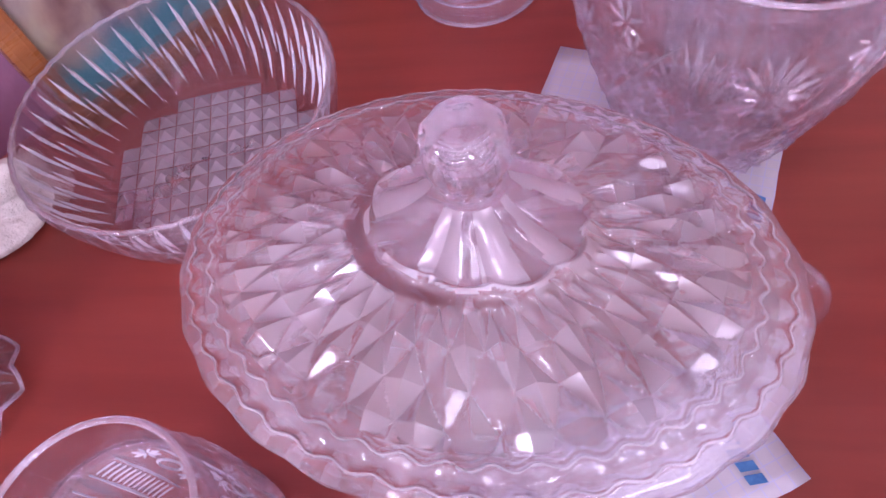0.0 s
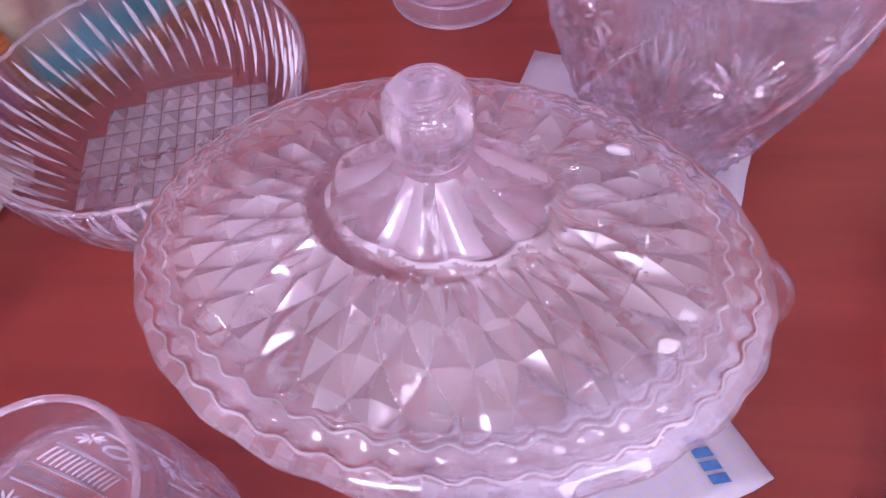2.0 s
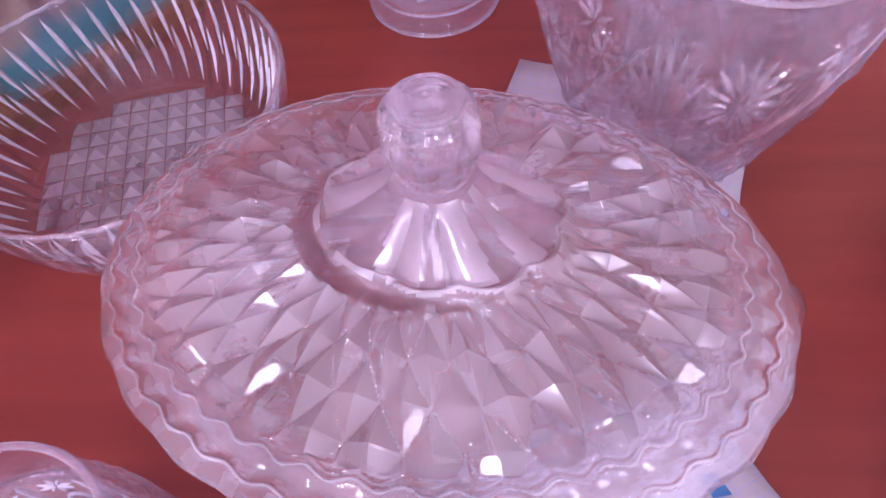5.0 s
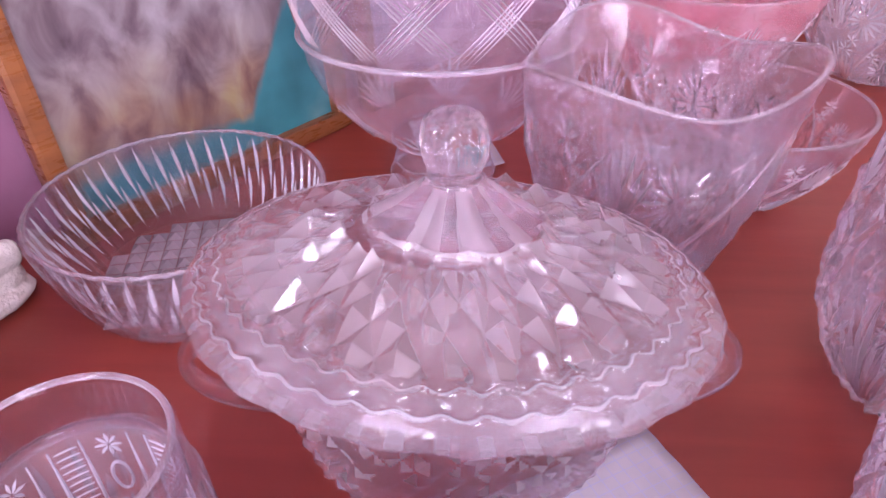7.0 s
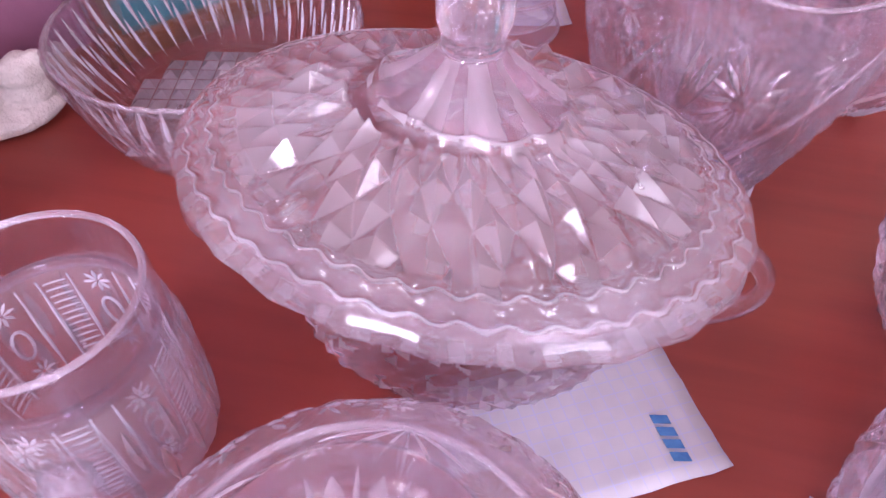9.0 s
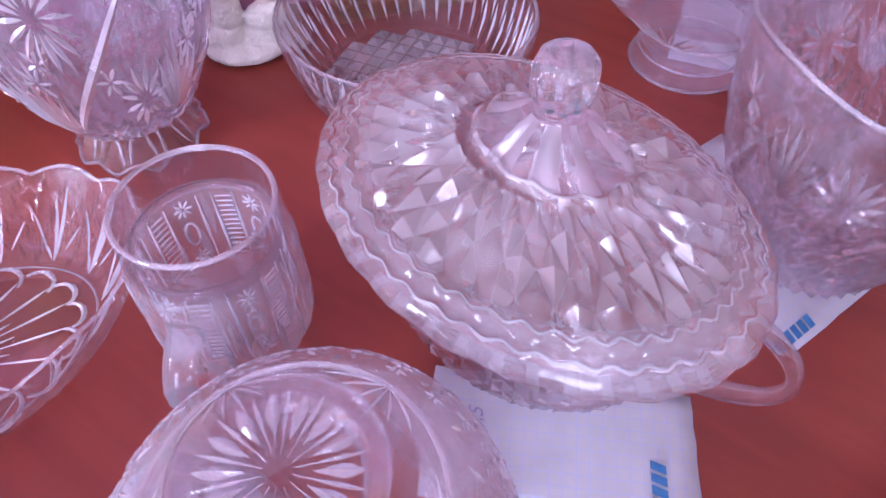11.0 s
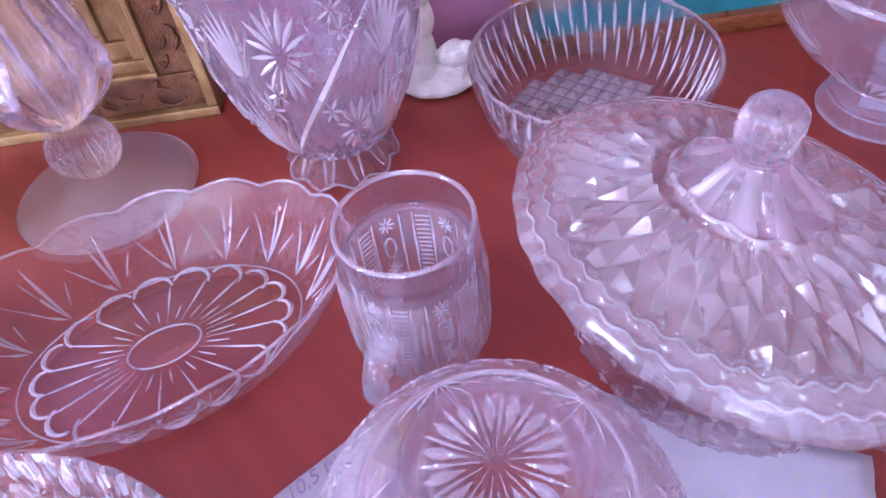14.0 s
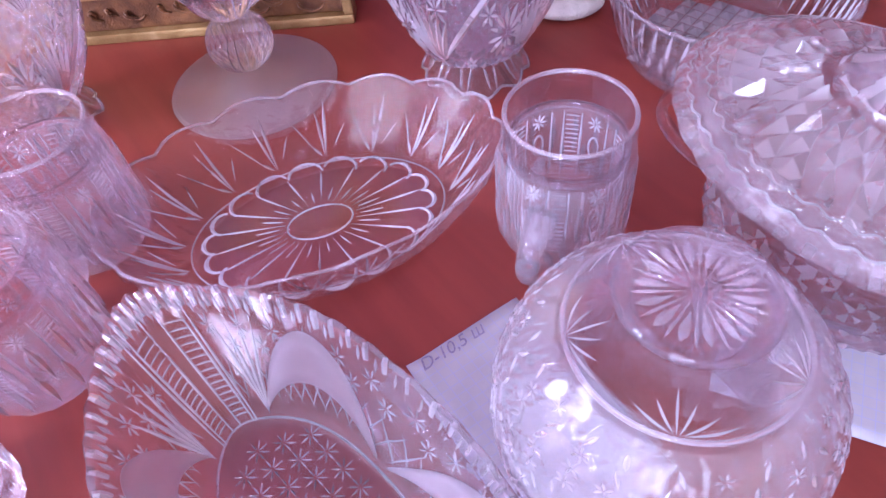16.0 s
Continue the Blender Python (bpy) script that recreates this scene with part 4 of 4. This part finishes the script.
def crystal_vase(name, x, y, rz, points, label, category, n=5, wave=0.0, waves=5, v=(0.15, 0.95), wall=0.0035, material=None, pedestal=False, group="", big=1.0, knobs=0.0014, cuts=None):
    ob = thing(name, x, y, 0, rz, label, category, group)
    outer = rounded(points, 5)
    rim = points[-1]
    inner = [(max(0.0, r - wall), max(z, points[0][1] + 0.006)) for r, z in reversed(points)]
    inner[0] = (rim[0] - wall, rim[1])
    z0 = points[-1][1]

    def edge(th, r, z, k):
        if wave:
            w = max(0.0, (z - z0 * 0.55) / (z0 * 0.45)) ** 1.6
            z += wave * w * math.cos(waves * th)
            r *= 1 + 0.05 * w * math.cos(waves * th)
        if k < 0.45:
            r += knobs * min(abs(math.sin(16 * th + 90 * z)), abs(math.sin(16 * th - 90 * z))) + uneven(th, z, 0.00025) - 0.0010
        return r, z

    vv, ff = lathe(resample(outer, 0.003) + [(rim[0] - wall * 0.25, rim[1] + wall * 0.3), (rim[0] - wall * 0.7, rim[1] + wall * 0.3)] + resample(rounded(inner, 4), 0.004) + [(0.0, inner[-1][1])], 150, edge)
    body = mesh_object("body", vv, ff, material or CRYSTAL, ob, "", False)
    ring = []
    for q in range(120):
        th = 2 * math.pi * q / 120
        rr, zz = edge(th, rim[0] - wall * 0.5, rim[1] + wall * 0.15, 1.0)
        ring.append((rr * math.cos(th), rr * math.sin(th), zz))
    tv, tf = tube(ring, wall * 0.24, 8, True)
    mesh_object("rim", tv, tf, RIMGLASS, body)
    c = fan_cuts(Skin(outer), n, v[0], v[1], 0.2, big)
    if wave:
        for i, q in enumerate(c.v):
            th = math.atan2(q.y, q.x)
            w = max(0.0, (q.z - z0 * 0.55) / (z0 * 0.45)) ** 1.6
            g = 1 + 0.05 * w * math.cos(waves * th)
            c.v[i] = Vector((q.x * g, q.y * g, q.z + wave * w * math.cos(waves * th)))
    c.done("fan_pattern", body, cuts or FANCUT)
    if pedestal:
        r0 = points[1][0]
        pr = rounded([(r0 * 0.92, 0.0225), (r0 * 0.80, 0.017), (r0 * 1.02, 0.008), (r0 * 1.22, 0.001)], 4)

        def scallop(th, r, z, k):
            w = max(0, 1 - z / 0.016)
            return r * (1 + 0.10 * w * abs(math.sin(5 * th))), z + 0.0045 * w * abs(math.cos(5 * th)) * (1 if z < 0.012 else 0)

        vv, ff = lathe(resample([(0.0, 0.0225)] + pr + [(r0 * 1.08, 0.001), (r0 * 0.7, 0.014), (0.0, 0.016)], 0.002), 120, scallop)
        mesh_object("pedestal", vv, ff, CLEAR, ob)
        ring = []
        for q in range(120):
            th = 2 * math.pi * q / 120
            rr, zz = scallop(th, r0 * 1.20, 0.0016, 1.0)
            ring.append((rr * math.cos(th), rr * math.sin(th), zz))
        tv, tf = tube(ring, 0.0009, 7, True)
        mesh_object("pedestal_edge", tv, tf, RIMGLASS, ob)
        c = Cuts()
        sk = Skin([(r0 * 0.90, 0.0215), (r0 * 0.84, 0.017), (r0 * 1.04, 0.008), (r0 * 1.2, 0.002)], 1.0, -1)
        for q in range(20):
            c.leaf(sk, (math.pi / 10 * q, 0.12), (math.pi / 10 * q + (0.1 if q % 2 else -0.1), 0.95), 0.0022, 0.0008, seg=5)
        c.done("pedestal_rib", ob, SOFTCUT)["kind"] = "stuff"
    return ob


crystal_vase("petal_bowl", 0.088, 0.212, -15, [(0.0, 0.003), (0.030, 0.003), (0.034, 0.006), (0.043, 0.03), (0.054, 0.065), (0.059, 0.095), (0.062, 0.113)],
             "tall wavy-rimmed crystal bowl with fan cuts on a note", "bowl", 5, 0.0055, 3, material=PETALGLASS, cuts=LIDGLASS, knobs=0.003)
crystal_vase("pedestal_vase", -0.222, 0.071, 30, [(0.0, 0.021), (0.026, 0.021), (0.033, 0.026), (0.046, 0.050), (0.0545, 0.080), (0.058, 0.110), (0.066, 0.150)],
             "tall pinwheel-cut crystal vase on a scalloped pedestal", "vase", 5, 0.006, 5, pedestal=True, material=CRYSTAL, group="pedestal vases")
crystal_vase("pedestal_vase", -0.360, -0.166, 50, [(0.0, 0.021), (0.026, 0.021), (0.033, 0.026), (0.046, 0.050), (0.0545, 0.080), (0.058, 0.110), (0.066, 0.150)],
             "pinwheel-cut crystal vase on a pedestal beside the gilt frame", "vase", 5, 0.006, 5, pedestal=True, material=CRYSTAL, group="pedestal vases")
crystal_vase("round_vase", 0.200, 0.132, 10, [(0.0, 0.003), (0.030, 0.003), (0.036, 0.006), (0.047, 0.028), (0.051, 0.052), (0.049, 0.088), (0.046, 0.126)],
             "heavily cut crystal vase with star pattern", "vase", 5, 0.003, 8, wall=0.005, material=CRYSTAL, knobs=0.0045)
crystal_vase("round_vase", 0.159, 0.024, 60, [(0.0, 0.003), (0.028, 0.003), (0.034, 0.006), (0.040, 0.025), (0.044, 0.050), (0.045, 0.075), (0.043, 0.100)],
             "thick cut crystal vase standing on a small note", "vase", 5, 0.0, 8, wall=0.005, material=CRYSTAL, knobs=0.003)
crystal_vase("shallow_bowl", 0.163, 0.300, 0, [(0.0, 0.003), (0.030, 0.003), (0.036, 0.006), (0.052, 0.025), (0.062, 0.045), (0.067, 0.058)],
             "clear shallow crystal bowl with ribbed foot", "bowl", 7, 0.0, 5, big=0.7)
crystal_vase("diamond_bowl", 0.335, 0.500, 0, [(0.0, 0.003), (0.035, 0.003), (0.045, 0.010), (0.065, 0.040), (0.078, 0.075), (0.082, 0.100)],
             "deep crystal bowl with diamond cuts near the table edge", "bowl", 8, 0.0, 5, big=0.8)
crystal_vase("pinkish_bowl", 0.165, 0.440, 0, [(0.0, 0.003), (0.030, 0.003), (0.036, 0.008), (0.058, 0.040), (0.074, 0.070), (0.086, 0.095)],
             "glass bowl behind the crystal, tinted for its pink refraction", "bowl", 6, 0.0, 5, material=PINK_REFRACTION, big=0.5)

# ---------------- footed bowl ----------------


def footed_bowl():
    ob = thing("footed_bowl", -0.016, 0.311, 0, 12, "footed crystal bowl with crosshatched band on a thick ring foot", "bowl")
    foot = rounded([(0.0, 0.002), (0.028, 0.001), (0.0335, 0.002), (0.0330, 0.006), (0.0305, 0.012), (0.0300, 0.022), (0.0325, 0.029)], 4)
    bowl = rounded([(0.0325, 0.030), (0.050, 0.041), (0.066, 0.058), (0.0765, 0.078), (0.0800, 0.094)], 4) + rounded([(0.0815, 0.096), (0.0805, 0.099), (0.0835, 0.115), (0.0870, 0.142)], 4)
    inner = rounded([(0.0830, 0.142), (0.0790, 0.115), (0.0760, 0.094), (0.0715, 0.077), (0.060, 0.058), (0.044, 0.043), (0.025, 0.037), (0.0, 0.036)], 4)
    v, f = lathe(resample(foot + bowl + inner, 0.003), 150)
    body = mesh_object("body", v, f, SHEER, ob)
    c = Cuts()
    sk = Skin([(0.0805, 0.099), (0.0835, 0.115), (0.0870, 0.142)])
    for k in range(12):
        th = 2 * math.pi * k / 12
        for s in range(5):
            o = 0.035 * (s - 2)
            c.leaf(sk, (th + o, 0.02), (th + 0.5 + o, 0.98), 0.0009, 0.0006, seg=8)
            c.leaf(sk, (th + 0.5 + o, 0.02), (th + o, 0.98), 0.0009, 0.0006, seg=8)
    c.done("crosshatch_band", body, FANCUT)["kind"] = "stuff"
    c = Cuts()
    sk = Skin([(0.0325, 0.030), (0.050, 0.041), (0.066, 0.058), (0.0765, 0.078)])
    for k in range(6):
        th = 2 * math.pi * k / 6 + 0.3
        for s in (-0.36, -0.24, -0.12, 0.0, 0.12, 0.24, 0.36):
            c.leaf(sk, (th + 0.2 * s, 0.12), (th + s, 0.66 - 0.45 * abs(s)), 0.0026, 0.0007)
    c.done("leaf_pattern", body, FANCUT)
    tv, tf = tube([(0.0812 * math.cos(a), 0.0812 * math.sin(a), 0.0965) for a in [2 * math.pi * k / 90 for k in range(90)]], 0.0016, 8, True)
    mesh_object("girdle_ring", tv, tf, RIMGLASS, body)
    for r, z, w in ((0.0332, 0.0030, 0.0011), (0.0303, 0.0125, 0.0008), (0.0318, 0.0275, 0.0010)):
        tv, tf = tube([(r * math.cos(a), r * math.sin(a), z) for a in [2 * math.pi * k / 80 for k in range(80)]], w, 8, True)
        mesh_object("foot_ring", tv, tf, RIMGLASS, body)
    return ob


footed_bowl()

# ---------------- bird candle holder ----------------


def candle_holder():
    ob = thing("candle_holder", -0.3055, -0.046, 0, 0, "crystal tulip holder with ribbed ball stem and frosted disc foot", "candle holder")
    v, f = lathe(resample(rounded([(0.0, 0.0005), (0.050, 0.0005), (0.0518, 0.0018), (0.050, 0.0032), (0.03, 0.0050), (0.014, 0.0110), (0.0, 0.0150)], 4), 0.003), 120)
    mesh_object("foot", v, f, FROST, ob, "matt frosted round foot")

    def ribs(th, r, z, k):
        return r * (1 + 0.06 * abs(math.sin(12 * th + 25 * z))), z

    pr = [(0.0195 * math.sin(math.pi * k / 24), 0.0330 - 0.0185 * math.cos(math.pi * k / 24)) for k in range(25)]
    v, f = lathe(pr, 240, ribs)
    mesh_object("ball_stem", v, f, CLEAR, ob, "ribbed glass ball")
    outer = rounded([(0.0, 0.0505), (0.008, 0.0505), (0.015, 0.057), (0.025, 0.071), (0.032, 0.089), (0.031, 0.109), (0.027, 0.127), (0.031, 0.147)], 5)
    inner = rounded([(0.028, 0.147), (0.023, 0.127), (0.026, 0.109), (0.027, 0.089), (0.020, 0.074), (0.010, 0.064), (0.0, 0.061)], 5)

    def twist(th, r, z, k):
        return r * (1 - 0.22 * abs(math.sin(6 * th + 10 * z)) ** 0.7), z

    v, f = lathe(resample(outer + inner, 0.003), 196, twist)
    mesh_object("cup", v, f, CUPGLASS, ob, "", False)
    sk = Skin([(0.0010, 0.0140), (0.0110, 0.0175), (0.0185, 0.0265), (0.0203, 0.0330), (0.0185, 0.0400), (0.0110, 0.0485)])
    c = Cuts()
    for k in range(24):
        th = 2 * math.pi * k / 24
        c.leaf(sk, (th, 0.12), (th + 0.08, 0.95), 0.0007, 0.0004, seg=8)
    c.done("ball_rib", ob, SOFTCUT)["kind"] = "stuff"
    # thin pale streaks on the flutes paint in the cup's vertical white reflections
    sk = Skin([(q[0] * 1.0, q[1]) for q in outer if q[0] > 0.012])
    c = Cuts()
    for k in range(12):
        th = math.pi / 6 * k - 0.08
        c.leaf(sk, (th, 0.03), (th - 0.15, 0.97), 0.0022, 0.0012, seg=10)
    c.done("flute_glint", ob, SOFTCUT)["kind"] = "stuff"
    # swan-necked wings curling off the cup
    for k in range(4):
        th = 0.9 + math.pi / 2 * k
        pts = []
        for i in range(17):
            t = i / 16
            r = 0.012 + 0.024 * math.sin(math.pi * min(1, t * 1.15)) + 0.013 * max(0, t - 0.7) / 0.3
            pts.append((r * math.cos(th), r * math.sin(th), 0.056 + 0.068 * t - 0.012 * max(0, t - 0.75) * 4))
        tv, tf = tube(pts, lambda s: 0.0058 * math.sin(math.pi * min(1, 0.12 + s * 0.85)) ** 0.8 + 0.0012, 12, flat=0.5)
        mesh_object("wing", tv, tf, CUPGLASS, ob)
    return ob


candle_holder()


def twisted_glass():
    ob = thing("twisted_glass", -0.128, -0.268, 0, 0, "shiny twisted clear glass near the mugs", "glass")
    outer = rounded([(0.0, 0.002), (0.024, 0.002), (0.030, 0.014), (0.034, 0.055), (0.033, 0.105)], 5)
    inner = rounded([(0.030, 0.105), (0.031, 0.055), (0.026, 0.016), (0.0, 0.010)], 5)

    def twist(th, r, z, k):
        return r * (1 + 0.04 * abs(math.sin(8 * th + 40 * z))), z

    v, f = lathe(resample(outer + inner, 0.003), 144, twist)
    mesh_object("body", v, f, GLASS, ob)


twisted_glass()

# ---------------- pictures ----------------


def leaning(u, v, lean):
    """A frame standing on the table at u, leaning back to the wall: local x along the wall, y into it, z up."""
    return Matrix.Translation(room(u, v, 0)) @ ROOM @ pose(0, 0, 0, -lean)


def framed_painting(name, u0, u1, height, rail, v, lean, canvas, label, wood):
    ob = new(name)
    ob.matrix_world = leaning((u0 + u1) / 2, v, lean)
    tagged(ob, label, "painting")
    w = u1 - u0
    for nm, sx, sz, x, z in (("bottom_rail", w, rail, 0, rail / 2), ("top_rail", w, rail, 0, height - rail / 2)):
        box(nm, (sx, 0.014, sz), (x, 0, z), wood, ob, 0.003)
    for x in (-w / 2 + rail / 2, w / 2 - rail / 2):
        box("stile", (rail, 0.0136, height - 2 * rail + 0.001), (x, 0, height / 2), wood, ob, 0.003)
    box("canvas", (w - 2 * rail + 0.004, 0.004, height - 2 * rail + 0.004), (0, 0.003, height / 2), canvas, ob)
    return ob


framed_painting("framed_painting", 0.050, 0.262, 0.24, 0.0125, 0.298, 4, CANVAS, "painting of pale soft forms on teal in an orange wood frame", FRAMEWOOD)
framed_painting("framed_painting", 0.285, 0.48, 0.20, 0.012, 0.300, 4, CANVAS_VIOLET, "violet and white painting in an orange wood frame", FRAMEWOOD)


def gilt_frame():
    ob = new("gilt_frame")
    W, Hh = 0.34, 0.27
    ob.matrix_world = leaning(-0.150 - W / 2, 0.286, 4)
    tagged(ob, "deep moulded antique gold picture frame with scroll ornament", "picture frame")
    # stepped moulding: width from the outer edge, forward height
    steps = [("outer_lip", 0.0, 0.007, 0.020, GOLD), ("ornament_band", 0.007, 0.024, 0.014, GOLDDARK), ("inner_bead", 0.031, 0.004, 0.017, GOLD), ("cove", 0.035, 0.008, 0.013, GOLD), ("cove", 0.043, 0.012, 0.009, GOLD), ("sight_edge", 0.055, 0.006, 0.012, GOLD)]
    for nm, off, wd, fw, mt in steps:
        w, h = W - 2 * off, Hh - 2 * off
        for z in (off + wd / 2, Hh - off - wd / 2):
            box(nm, (w, fw, wd), (0, -fw / 2 + 0.018, z), mt, ob, 0.0018)
        for x in (-w / 2 + wd / 2, w / 2 - wd / 2):
            box(nm, (wd, fw - 0.0004, h - 2 * wd), (x, -fw / 2 + 0.018, Hh / 2), mt, ob, 0.0018)
    box("picture", (W - 0.118, 0.004, Hh - 0.118), (0, 0.012, Hh / 2), GOLD, ob)
    # scrolls and leaves on the band
    rng = random.Random(4)
    def scroll(x, z, ax, s):
        size = rng.uniform(0.0042, 0.0072)
        pts = []
        for i in range(13):
            a = s * i / 12 * 4.4 + (0.0 if ax else 1.57)
            r = size * (1 - 0.75 * i / 12)
            sx, sz = (i / 12 * 0.011 * s, 0) if ax else (0, i / 12 * 0.011 * s)
            pts.append((x + sx + r * math.cos(a), 0.0034 - 0.0004 * math.sin(a), z + sz + r * math.sin(a)))
        v, f = tube(pts, lambda q: 0.0017 * math.sin(math.pi * (0.12 + 0.8 * q)) + 0.0003, 7, flat=0.7)
        mesh_object("scroll", v, f, GOLDDARK, ob)

    for z in (0.019, Hh - 0.019):
        for k in range(26):
            scroll(-W / 2 + 0.016 + k * 0.0124, z + rng.uniform(-0.005, 0.005), True, rng.choice((-1, 1)))
    for x in (-W / 2 + 0.019, W / 2 - 0.019):
        for k in range(18):
            scroll(x + rng.uniform(-0.005, 0.005), 0.034 + k * 0.012, False, rng.choice((-1, 1)))
    return ob


gilt_frame()

# ---------------- figurine ----------------


def figurine():
    """One plain lumpy shape of white bisque on a rocky base."""
    bm = bmesh.new()
    rng = random.Random(7)
    lumps = [(0, 0, 0.007, 0.030, 0.021, 0.009), (0.012, 0, 0.016, 0.016, 0.013, 0.010), (-0.012, 0.002, 0.016, 0.016, 0.013, 0.012), (0.014, -0.002, 0.028, 0.013, 0.010, 0.011),
             (-0.010, 0.002, 0.034, 0.011, 0.010, 0.018), (-0.008, 0.002, 0.058, 0.010, 0.009, 0.016), (-0.006, 0, 0.082, 0.008, 0.008, 0.013), (-0.004, 0, 0.102, 0.009, 0.009, 0.010), (0.022, -0.004, 0.030, 0.007, 0.006, 0.010)]
    for x, y, z, a, b, c in lumps:
        m = Matrix.Translation((x, y, z)) @ Matrix.Diagonal((a, b, c, 1))
        bmesh.ops.create_icosphere(bm, subdivisions=4, radius=1.0, matrix=m)
    for v in bm.verts:
        d = noise.noise(v.co * 160) * 0.0012 + noise.noise(v.co * 420) * (0.0011 if v.co.z < 0.022 else 0.0003)
        v.co += v.co.normalized() * d
        v.co.z = max(0.0003, v.co.z)
    me = bpy.data.meshes.new("figurine")
    bm.to_mesh(me)
    bm.free()
    me.materials.append(PORCELAIN)
    me.polygons.foreach_set("use_smooth", [True] * len(me.polygons))
    ob = new("figurine", me)
    fuse = ob.modifiers.new("fuse", "REMESH")
    fuse.mode, fuse.voxel_size, fuse.use_smooth_shade = "VOXEL", 0.0011, True
    ob.matrix_world = Matrix.Translation((-0.231, 0.157, 0)) @ ROOM @ Matrix.Scale(0.86, 4)
    return tagged(ob, "small white bisque figurine on a rocky base", "figurine")


figurine()
